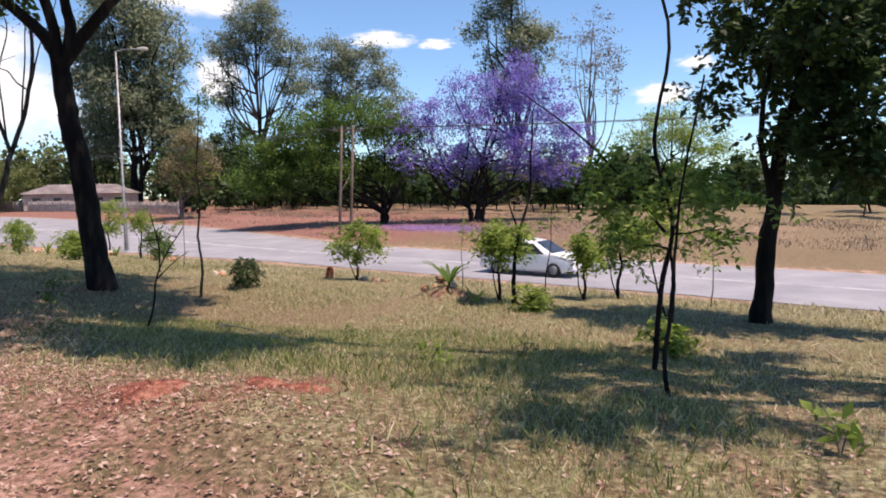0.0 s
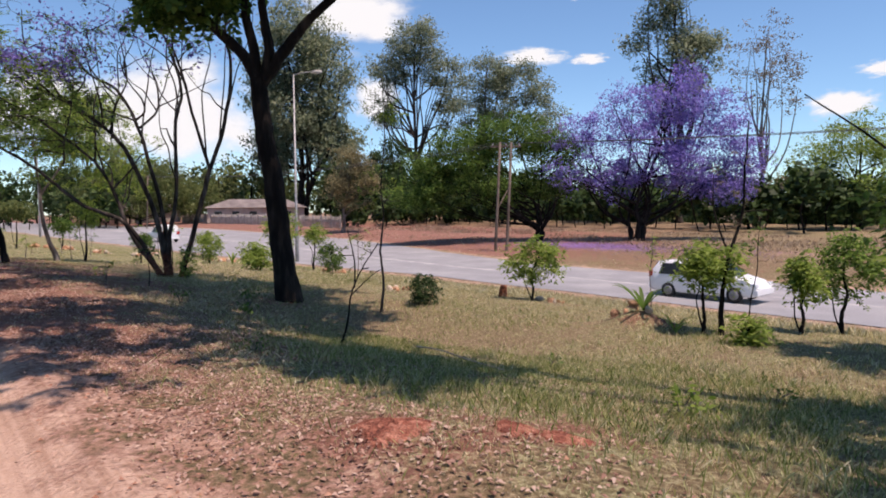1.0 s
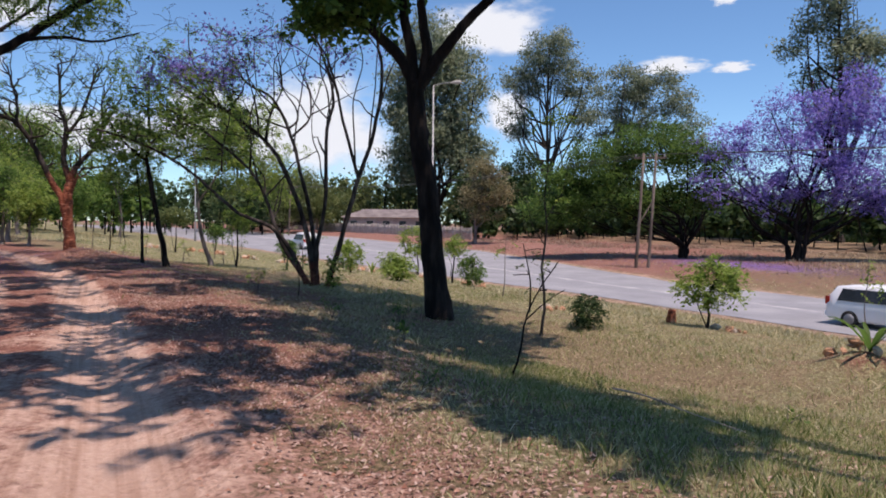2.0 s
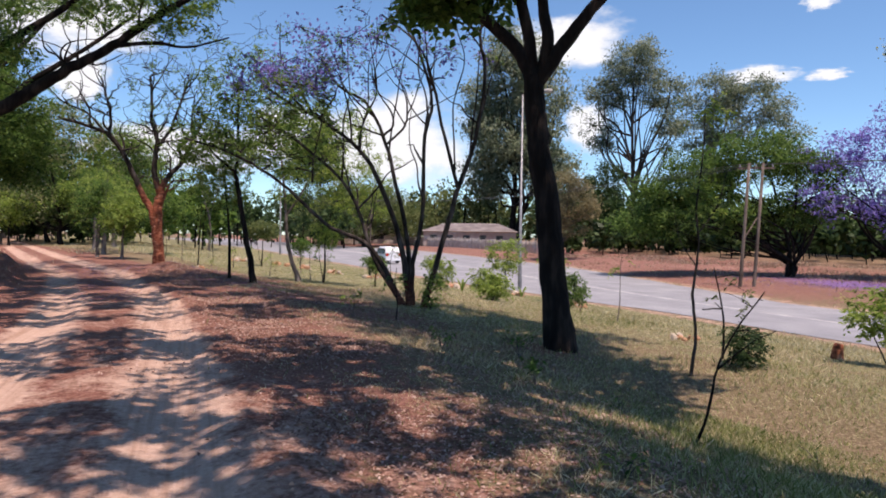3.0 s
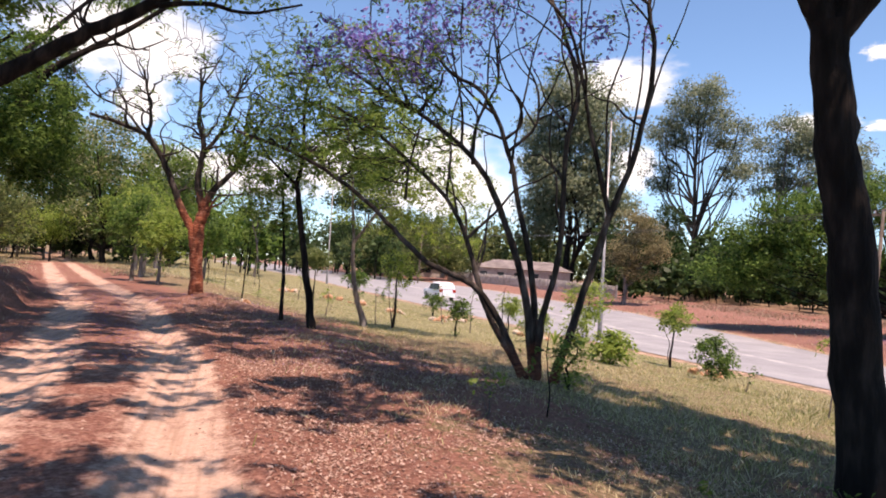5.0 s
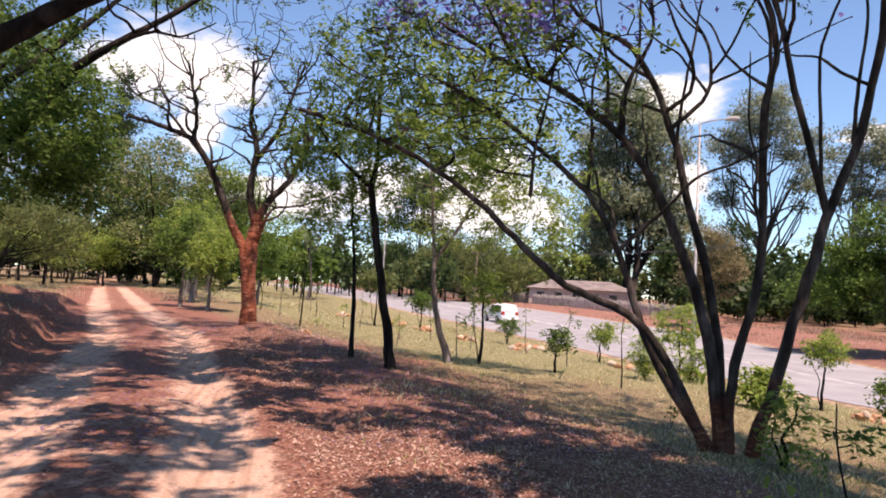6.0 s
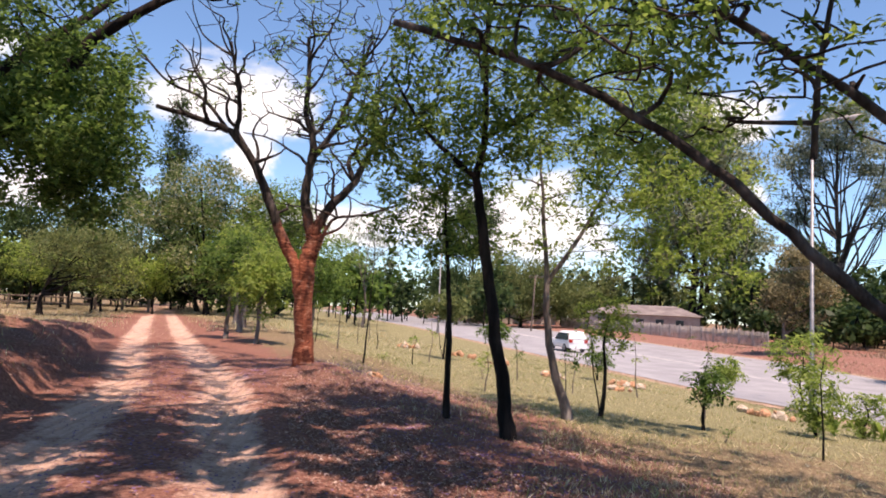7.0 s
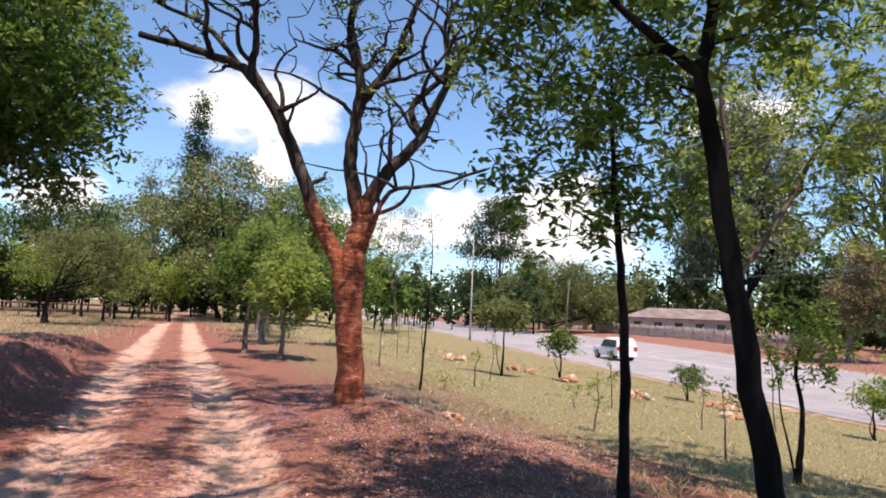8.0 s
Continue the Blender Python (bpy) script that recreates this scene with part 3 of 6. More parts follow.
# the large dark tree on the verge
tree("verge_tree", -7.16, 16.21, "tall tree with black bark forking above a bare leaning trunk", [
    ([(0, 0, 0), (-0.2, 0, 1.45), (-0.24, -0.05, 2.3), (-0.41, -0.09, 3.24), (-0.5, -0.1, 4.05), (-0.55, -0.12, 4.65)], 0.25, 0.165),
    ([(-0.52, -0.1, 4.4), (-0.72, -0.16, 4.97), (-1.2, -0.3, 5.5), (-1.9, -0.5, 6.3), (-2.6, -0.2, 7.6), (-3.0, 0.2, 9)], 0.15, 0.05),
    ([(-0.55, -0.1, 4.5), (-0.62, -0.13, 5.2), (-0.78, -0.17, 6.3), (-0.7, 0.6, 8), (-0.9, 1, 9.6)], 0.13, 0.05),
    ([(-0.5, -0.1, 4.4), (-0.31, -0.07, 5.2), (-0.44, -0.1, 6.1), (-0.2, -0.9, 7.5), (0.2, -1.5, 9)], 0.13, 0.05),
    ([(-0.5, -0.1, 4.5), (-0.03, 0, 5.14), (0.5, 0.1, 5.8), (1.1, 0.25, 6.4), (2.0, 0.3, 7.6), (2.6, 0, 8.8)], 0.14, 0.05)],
    # the three clumps above 9 m are out of view, spread for their shade
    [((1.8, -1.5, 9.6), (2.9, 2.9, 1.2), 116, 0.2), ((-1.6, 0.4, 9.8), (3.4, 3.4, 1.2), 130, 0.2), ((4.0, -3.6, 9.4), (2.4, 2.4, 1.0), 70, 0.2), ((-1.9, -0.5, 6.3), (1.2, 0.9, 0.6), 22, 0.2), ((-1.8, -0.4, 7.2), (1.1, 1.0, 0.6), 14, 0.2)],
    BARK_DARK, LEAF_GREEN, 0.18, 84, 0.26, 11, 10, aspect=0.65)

# the many-stemmed tree, nearly bare
r = np.random.default_rng(77)
uprights = []
for a, b in (((-1.2, -0.5, 3.7), (-0.9, -0.2, 7.2)), ((-0.7, 0.0, 3.6), (-0.2, 0.3, 7.4)), ((0.38, -0.1, 2.6), (0.7, 0.1, 7.2)), ((0.9, 0.55, 3.2), (1.0, 0.3, 7.6)), ((1.3, 0.8, 4.2), (2.1, 1.3, 7.4)), ((0.4, 0.1, 4.4), (0.1, -0.3, 7.6)), ((-2.1, -1.2, 3.0), (-2.0, -0.8, 6.4)), ((-1.5, -0.8, 3.1), (-1.6, -0.4, 6.6)), ((1.2, 0.75, 3.8), (1.35, 1.1, 7.7))):
    a, b = np.array(a), np.array(b)
    uprights.append(([a + (b - a) * q + r.normal(0, 0.07, 3) * min(1, 3 * q) for q in np.linspace(0, 1, 6)], 0.026, 0.008))
tree("many_stemmed_tree", -12.15, 19.31, "nearly bare tree with many spreading dark stems from one base", uprights + crooked([
    ([(0, 0, 0), (-0.18, -0.11, 0.14), (-0.81, -0.5, 1.42), (-1.65, -1.01, 1.91), (-2.21, -1.35, 2.47), (-2.77, -1.69, 3.03), (-3.67, -2.24, 3.65), (-4.6, -2.9, 4.0)], 0.07, 0.025),
    ([(-0.12, -0.07, 0), (-0.75, -0.46, 1.16), (-1.1, -0.57, 2.18), (-1.51, -0.82, 3.07), (-2.58, -1.3, 4.07), (-3.4, -1.6, 4.6)], 0.062, 0.025),
    ([(0, 0, 0), (-0.27, -0.1, 1.69), (-0.79, -0.28, 3.09), (-1.25, -0.5, 3.85), (-2.15, -0.9, 4.6), (-2.82, -1.2, 4.96), (-3.6, -1.4, 5.5)], 0.08, 0.025),
    ([(0, 0, 0), (-0.15, 0.1, 1.57), (-0.52, 0.1, 2.97), (-0.76, 0, 4.0), (-1.17, -0.3, 5.01), (-1.72, -0.65, 5.38), (-2.2, -0.8, 6.1)], 0.07, 0.025),
    ([(0.05, 0.03, 0), (0.13, -0.1, 1.06), (0.38, -0.1, 2.23), (0.37, 0, 4.16), (0.43, 0.2, 5.06), (-0.1, 0.2, 6.59), (-0.67, 0.2, 7.4)], 0.07, 0.025),
    ([(0.27, 0.16, 0), (0.67, 0.41, 1.59), (0.97, 0.59, 2.89), (1.33, 0.81, 4.19), (1.51, 0.92, 5.74), (1.38, 0.84, 6.63), (1.58, 0.96, 7.5)], 0.08, 0.03),
    ([(0.97, 0.59, 2.89), (0.61, 0.37, 4.43), (0.45, 0.28, 5.32), (0.12, 0.07, 6.34), (-0.66, -0.41, 7.08)], 0.048, 0.02),
    ([(-0.76, 0, 4.0), (-0.4, 0.3, 4.5), (-0.45, 0.4, 5.2), (-0.9, 0.6, 5.9)], 0.034, 0.015),
    ([(-1.25, -0.5, 3.85), (-1.3, -0.2, 4.6), (-1.0, -0.1, 5.3), (-1.2, 0, 6.2)], 0.034, 0.015)], 40, 501, 1.9, 0.03, 0.3, 0.9, 1, 0.28),
    # the dense topmost clump is unseen, added to darken the ground below by shade
    [((-2.9, -1.6, 4.5), (2.4, 1.7, 1.3), 220, 0.2), ((-2.6, -1.4, 5.8), (1.5, 1.3, 1.0), 44, 0.2), ((-1.4, -0.5, 6.2), (2.2, 1.7, 1.2), 26, 0.3), ((1.0, 0.6, 6.4), (1.2, 1.0, 1.4), 12, 0.3), ((-0.3, 0.1, 9.5), (3.1, 3.1, 1.0), 330, 0.2)],
    STAINED_LOW, LEAF_FRESH, 0.085, 30, 0.2, 12, 8, twig=0.02, bend=0.35, extra=(PETALS, 3000, 0.09, 5.2))

# the tree with the red-stained trunk
tree("red_trunked_tree", -23.9, 21.26, "tree with a red-stained peeling trunk and bare dark forks", crooked([
    ([(0, 0, 0), (-0.05, -0.05, 1.02), (-0.05, -0.05, 1.87), (0, 0, 2.26), (0.02, 0.02, 2.5)], 0.19, 0.145),
    ([(-0.1, -0.1, 1.3), (-0.19, -0.18, 1.86), (-0.44, -0.41, 2.47), (-0.7, -0.66, 3.32), (-0.97, -0.91, 4.03), (-1.28, -1.2, 4.49), (-1.69, -1.6, 4.71), (-2.4, -2.2, 4.95)], 0.135, 0.045),
    ([(-1.0, -0.95, 4.1), (-1.17, -1.12, 4.5), (-1.15, -1.09, 4.95), (-1.24, -1.17, 5.6), (-1.5, -1.2, 6.4)], 0.08, 0.028),
    ([(0.01, 0.01, 2.4), (0.06, 0.06, 2.66), (0.27, 0.25, 3.14), (0.57, 0.53, 3.6), (0.75, 0.7, 4.2), (1.2, 1.0, 5.2)], 0.135, 0.04),
    ([(0, 0, 2.4), (-0.13, -0.12, 3.2), (-0.1, -0.09, 3.84), (-0.07, -0.06, 4.41), (-0.2, -0.19, 4.97), (-0.2, -0.18, 5.6), (-0.4, -0.1, 6.6)], 0.12, 0.035),
    ([(-0.08, -0.07, 4.0), (0.03, 0.03, 4.25), (0.27, 0.25, 4.75), (0.47, 0.44, 5.6), (0.8, 0.6, 6.5)], 0.085, 0.028),
    ([(0.0, 0.0, 1.8), (0.12, 0.1, 2.3), (0.28, 0.26, 2.83), (0.73, 0.69, 2.97), (1.3, 1.1, 3.2)], 0.05, 0.02),
    ([(0.57, 0.53, 3.6), (0.4, 0.5, 4.1), (0.75, 0.8, 4.6), (0.6, 0.9, 5.4), (0.9, 1.2, 6.2)], 0.06, 0.02),
    ([(-1.28, -1.2, 4.49), (-1.9, -1.5, 5.2), (-2.4, -2.0, 5.5), (-3.0, -2.4, 6.2)], 0.045, 0.018)], 54, 502, 1.5, 0.045, kink=0.34),
    [((0.0, 0.1, 5.6), (1.7, 1.6, 1.5), 170, 0.2), ((0.2, 0.2, 7.3), (3.0, 2.8, 1.0), 120, 0.2), ((1.5, 1.5, 8.3), (2.6, 2.5, 0.9), 40, 0.2), ((-1.7, -1.5, 5.4), (1.1, 1.1, 1.0), 60, 0.2), ((0.5, 0.5, 4.2), (0.9, 0.9, 0.9), 40, 0.2)],
    STAINED_HIGH, LEAF_FRESH, 0.09, 5, 0.17, 13, 9, twig=0.018, bend=0.38)

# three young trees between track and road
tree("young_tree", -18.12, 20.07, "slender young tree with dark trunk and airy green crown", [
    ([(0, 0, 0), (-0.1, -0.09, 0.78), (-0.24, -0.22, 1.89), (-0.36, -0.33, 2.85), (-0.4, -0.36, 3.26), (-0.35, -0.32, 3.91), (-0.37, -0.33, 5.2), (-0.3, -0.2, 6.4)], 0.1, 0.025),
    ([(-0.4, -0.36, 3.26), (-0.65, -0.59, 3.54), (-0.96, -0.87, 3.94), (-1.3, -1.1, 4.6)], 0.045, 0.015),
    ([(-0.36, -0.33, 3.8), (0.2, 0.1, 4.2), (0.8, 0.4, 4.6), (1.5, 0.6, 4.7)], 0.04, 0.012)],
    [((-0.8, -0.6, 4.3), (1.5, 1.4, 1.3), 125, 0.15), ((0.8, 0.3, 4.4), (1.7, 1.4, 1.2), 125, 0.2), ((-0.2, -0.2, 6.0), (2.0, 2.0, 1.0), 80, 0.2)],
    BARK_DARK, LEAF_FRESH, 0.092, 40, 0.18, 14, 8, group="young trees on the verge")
tree("young_tree", -19.34, 20.27, "thin young tree with straight dark stem and small leaves", [
    ([(0, 0, 0), (-0.02, -0.02, 1.28), (-0.06, -0.05, 2.12), (-0.1, -0.1, 2.7), (-0.13, -0.11, 3.5)], 0.05, 0.015)],
    [((-0.25, -0.22, 2.9), (1.15, 1.15, 0.9), 105, 0.2), ((-0.5, -0.4, 4.0), (1.2, 1.2, 0.8), 70, 0.2)],
    BARK_DARK, LEAF_FRESH, 0.088, 34, 0.15, 15, 7, group="young trees on the verge")
tree("young_tree", -19.11, 23.18, "young tree with leaning grey trunk and yellowish green crown", [
    ([(0, 0, 0), (-0.22, -0.2, 0.87), (-0.33, -0.3, 1.82), (-0.35, -0.32, 2.47), (-0.42, -0.38, 3.53), (-0.49, -0.44, 4.6)], 0.09, 0.02),
    ([(-0.33, -0.3, 2.3), (0.01, 0.01, 3.0), (0.31, 0.28, 3.73), (0.7, 0.6, 4.6)], 0.05, 0.015)],
    [((0.0, 0.0, 3.9), (1.6, 1.6, 1.2), 76, 0.15), ((1.4, 1.2, 3.5), (1.7, 1.7, 1.6), 140, 0.15), ((0.3, 0.3, 5.4), (2.0, 2.0, 1.1), 130, 0.2)],
    BARK_GREY, LEAF_LIGHT, 0.095, 40, 0.18, 16, 8, group="young trees on the verge")

# trees left of the track, whose boughs hang over it
def along(du, dv, z):
    return (*to_xy(du, dv), z)


x, y = to_xy(30.5, -3.4)
tree("overhanging_tree", x, y, "broad leafy tree with dark boughs hanging over the track", crooked([
    ([(0, 0, 0), along(0, 0.1, 1.3), along(0.2, 0.7, 2.4)], 0.34, 0.24),
    ([along(0.2, 0.6, 2.2), along(0.4, 1.7, 3.2), along(0.5, 2.5, 4.0), along(0.5, 3.0, 4.8), along(0.5, 3.5, 5.5), along(0.5, 4.3, 6.15), along(0.6, 5.2, 6.9), along(0.8, 6.6, 8.2)], 0.19, 0.05),
    ([along(0.2, 0.6, 2.2), along(-1.0, 1.4, 4.4), along(-2.6, 2.4, 6.6), along(-4.2, 3.4, 8.4)], 0.17, 0.05),
    ([along(0.2, 0.6, 2.3), along(1.4, 1.4, 4.6), along(2.8, 2.8, 6.8), along(4.0, 4.0, 8.8)], 0.16, 0.05),
    ([along(0.2, 0.6, 2.3), along(0.6, -0.6, 4.6), along(1.0, -1.8, 7.0)], 0.15, 0.05),
    ([along(0.5, 4.3, 6.15), along(0.2, 4.9, 6.3), along(-0.1, 5.5, 6.2), along(-0.2, 6.2, 6.6)], 0.05, 0.015)], 22, 504, 1.7, 0.04, 0.35),
    [(along(-0.4, 2.5, 5.2), (2.0, 1.9, 2.2), 84, 0.2), (along(0.0, 1.6, 7.6), (2.8, 2.8, 1.6), 84, 0.25), (along(-0.6, 3.4, 3.9), (1.0, 0.9, 1.2), 34, 0.2), (along(-0.2, 1.5, 3.4), (1.9, 1.6, 1.3), 80, 0.2), (along(1.2, 3.3, 3.3), (1.3, 1.1, 1.2), 90, 0.2), (along(3.2, 2.6, 4.6), (1.6, 1.4, 1.6), 110, 0.2), (along(-3.0, 2.4, 7.6), (2.4, 2.2, 1.3), 60, 0.2),
     # the last clump lies above the view, added to cast shade by the track
     (along(0.5, 6.9, 9.3), (3.0, 2.8, 1.0), 80, 0.2), (along(4.6, 4.2, 9.6), (2.4, 2.4, 0.9), 80, 0.2)],
    BARK_DARK, LEAF_GREEN, 0.13, 56, 0.24, 21, 9, group="trees beside the track")
# two unseen trees; high leaf clumps placed overhead to shade track and verge
for u0, crowns in ((17.5, [(along(-2.0, 6.4, 9.4), (2.8, 2.6, 1.2), 22, 0.2), (along(1.5, 8.2, 9.6), (3.0, 2.8, 1.1), 26, 0.2), (along(-2.6, 9.2, 9.6), (2.0, 1.6, 0.8), 13, 0.2), (along(4.2, 6.4, 9.7), (2.8, 2.2, 1.0), 44, 0.2), (along(5.0, 9.6, 9.9), (2.6, 2.2, 0.9), 36, 0.2), (along(-4.2, 12.4, 9.8), (1.3, 1.2, 0.6), 28, 0.2), (along(-1.6, 11.7, 9.8), (1.3, 1.1, 0.6), 28, 0.2), (along(6.2, 5.6, 9.7), (1.6, 1.5, 0.7), 26, 0.2)]), (9.6, [(along(-3.2, 8.3, 9.4), (2.1, 1.9, 0.9), 24, 0.2), (along(-0.7, 10.2, 9.4), (2.5, 2.1, 1.0), 50, 0.2), (along(1.6, 7.6, 9.6), (1.7, 1.5, 0.8), 14, 0.2)])):
    x, y = to_xy(u0, -4.6)
    tree("overhanging_tree", x, y, "broad leafy tree with dark boughs hanging over the track", [
        ([(0, 0, 0), (0.1, 0, 2.4), (0.2, 0.1, 4.6)], 0.32, 0.24),
        ([along(0, 0, 4.4), along(-0.6, 2.6, 6.6), along(-1.2, 5.4, 8.4), along(-1.6, 8, 9.6)], 0.18, 0.05),
        ([along(0, 0, 4.4), along(1.0, 2.4, 6.8), along(2.0, 5.6, 8.8)], 0.16, 0.05),
        ([along(0, 0, 4.5), along(0.3, -1, 6.4), along(1, -2, 8.6)], 0.16, 0.05)],
        crowns, BARK_DARK, LEAF_GREEN, 0.18, 95, 0.35, int(u0), 9, aspect=0.7, group="trees beside the track")

# unseen tree beside the camera's start, added so its boughs shade the verge
x, y = to_xy(-1.0, 9.4)
tree("verge_tree", x, y, "unseen leafy tree with black bark, added to shade the grass verge", [
    ([(0, 0, 0), (0.1, 0, 2.4), (0.2, 0.1, 4.6)], 0.28, 0.2),
    ([along(0, 0, 4.4), along(1.8, -0.6, 6.6), along(3.8, -1.6, 8.2), along(6.0, -2.6, 9.3)], 0.16, 0.05),
    ([along(0, 0, 4.4), along(1.6, -1.4, 6.8), along(4.4, -3.1, 9.2)], 0.14, 0.05),
    ([along(0, 0, 4.5), along(0.2, -1.2, 6.4), along(0.8, -2.8, 8.9)], 0.14, 0.05)],
    [(along(6.0, -2.6, 9.4), (2.1, 1.7, 0.8), 52, 0.2), (along(4.6, -3.3, 9.4), (0.8, 0.8, 0.5), 12, 0.2), (along(0.8, -2.9, 9.2), (1.0, 1.0, 0.7), 5, 0.2)],
    BARK_DARK, LEAF_GREEN, 0.18, 84, 0.3, 61, 9, aspect=0.7)

x, y = to_xy(24.0, -3.2)
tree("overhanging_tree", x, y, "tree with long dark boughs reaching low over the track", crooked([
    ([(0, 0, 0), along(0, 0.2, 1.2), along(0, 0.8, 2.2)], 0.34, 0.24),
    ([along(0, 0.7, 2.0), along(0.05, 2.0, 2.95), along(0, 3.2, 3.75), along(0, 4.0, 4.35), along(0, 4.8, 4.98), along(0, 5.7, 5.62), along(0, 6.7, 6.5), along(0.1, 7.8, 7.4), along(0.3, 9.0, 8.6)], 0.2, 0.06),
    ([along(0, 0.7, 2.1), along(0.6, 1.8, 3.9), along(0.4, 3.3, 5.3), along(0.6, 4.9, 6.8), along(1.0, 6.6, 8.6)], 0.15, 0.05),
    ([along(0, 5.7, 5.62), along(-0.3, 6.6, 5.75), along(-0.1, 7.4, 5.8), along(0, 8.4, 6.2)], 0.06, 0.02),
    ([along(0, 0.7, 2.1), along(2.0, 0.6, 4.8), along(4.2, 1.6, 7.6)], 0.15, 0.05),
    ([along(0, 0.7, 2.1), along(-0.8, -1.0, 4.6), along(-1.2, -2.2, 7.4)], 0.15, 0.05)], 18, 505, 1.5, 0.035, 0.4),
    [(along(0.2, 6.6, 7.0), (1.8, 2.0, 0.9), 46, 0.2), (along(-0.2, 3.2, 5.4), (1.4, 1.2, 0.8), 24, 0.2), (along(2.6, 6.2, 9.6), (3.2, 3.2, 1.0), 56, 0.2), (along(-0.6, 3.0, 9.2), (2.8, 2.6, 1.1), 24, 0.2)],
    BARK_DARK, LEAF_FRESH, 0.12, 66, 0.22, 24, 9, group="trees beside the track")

x, y = to_xy(40.5, -7.0)
tree("overhanging_tree", x, y, "broad leafy tree on top of the red bank", [
    ([(0, 0, 0), (0.1, 0, 1.8), (0.1, 0.2, 3.4)], 0.28, 0.2),
    ([along(0, 0, 3.2), along(-1.4, 1.6, 5), along(-2.6, 3.4, 6.8), along(-3.4, 5.0, 8.0)], 0.16, 0.05),
    ([along(0, 0, 3.2), along(1.4, 1.6, 5.2), along(2.4, 3.0, 7.2)], 0.15, 0.05),
    ([along(0, 0, 3.3), along(0, -1.6, 5.4), along(0.4, -2.6, 7.4)], 0.15, 0.05)],
    [(along(-1.2, 2.4, 7.4), (3.9, 3.9, 1.9), 190, 0.25)],
    BARK_DARK, LEAF_GREEN, 0.14, 90, 0.35, 23, 8, group="trees beside the track")


# ---- trees beyond the road ----
def gum(name, x, y, h, lean, crowns, label, seed, r0=0.5, leaf=LEAF_GUM, per=40, ls=0.5, cl=1.1, stems=3, bark=BARK_GREY, fork=0.25, twins=0, **kw):
    r = np.random.default_rng(seed)
    c0 = np.array(crowns[0][0], float)
    low = np.array([lean[0] * 0.2, lean[1] * 0.2, h * fork])
    main = [np.zeros(3), low * 0.5 + r.normal(0, 0.01, 3) * h, low, low + (c0 - low) * 0.5 + r.normal(0, 0.02, 3) * h, c0 + np.array([0, 0, crowns[0][1][2] * 0.5])]
    limbs = [(main, r0, r0 * 0.16)]
    stemline = smooth_line(main, 6)
    feet = [np.array([math.cos(k * 2.4 + seed), math.sin(k * 2.4 + seed), 0]) * r0 * 1.6 for k in range(twins)]
    for centre, radii, count, hollow in crowns:
        for k in range(stems):
            end = np.array(centre) + r.uniform(-0.7, 0.7, 3) * np.array(radii)
            if twins and r.uniform() < 0.35:
                a = feet[r.integers(0, twins)]
                mid = np.array([a[0] * 3 + end[0] * 0.3, a[1] * 3 + end[1] * 0.3, h * fork * r.uniform(0.8, 1.4)])
                limbs.append(([a, a * 1.4 + [0, 0, h * fork * 0.4], mid, (mid + end) / 2 + r.normal(0, 0.02, 3) * h, end], r0 * 0.6, r0 * 0.1))
                continue
            a = stemline[int(len(stemline) * r.uniform(0.38, 0.75))]
            a = a if a[2] < end[2] - 0.06 * h else stemline[len(stemline) // 3]
            out = np.array([end[0] - a[0], end[1] - a[1], 0])
            mid = a + out * 0.42 + np.array([0, 0, (end[2] - a[2]) * 0.32]) + r.normal(0, 0.02, 3) * h
            limbs.append(([a, mid, (mid + end) / 2 + r.normal(0, 0.02, 3) * h, end], r0 * 0.34, r0 * 0.07))
    return tree(name, x, y, label, limbs, crowns, bark, leaf, ls * 1.2, int(per * 1.45), cl, seed, 6, twig=0.03, group="trees beyond the road", bare=0.5, **kw)


gum("casuarina", -62, 138.5, 49, (2, 1), [((0, 0, 38), (7, 7, 8.5), 100, 0.25), ((-5.5, 0, 29), (6, 6, 7.5), 80, 0.25), ((6, 1.4, 30), (6.5, 6, 8.5), 90, 0.25), ((0.5, 0, 21), (8.5, 8, 7), 110, 0.25), ((-6, 0, 15), (5, 5, 5), 50, 0.25), ((7.5, 1, 16), (5, 5, 6), 60, 0.25)], "very tall dense grey-green tree with two dark trunks", 31, 0.9, LEAF_GREY, 56, 0.74, 1.0, 4, BARK_DARK, twins=1, droop=0.9)
gum("olive_tree", -32.2, 85, 11, (0.5, 0), [((1.2, 0.3, 8.8), (2.2, 2.2, 2.4), 46, 0.3), ((-0.6, 0, 6.2), (1.8, 1.8, 1.6), 26, 0.3), ((2.9, 0.6, 6.4), (1.9, 1.9, 1.7), 26, 0.3), ((1, 0, 4), (2.0, 2.0, 1.2), 18, 0.3)], "rounded olive-brown tree on bare red earth", 32, 0.3, LEAF_BRONZE, 52, 0.3, 0.42)
gum("gum_tree", -42.9, 162.7, 48, (0, 0), [((0, 0, 42), (6.5, 6.5, 6), 84, 0.35), ((-6, 0, 35), (4.8, 5, 5), 56, 0.35), ((6, 1, 35), (5, 5, 5), 56, 0.35), ((-8, 0, 26), (3.6, 4, 4.5), 30, 0.4), ((8, 1, 26), (3.4, 4, 4.5), 30, 0.4)], "tall gum tree with open crown and many pale limbs", 33, 0.8, LEAF_GUM, 44, 0.65, 0.85, 7, BARK_BROWN)
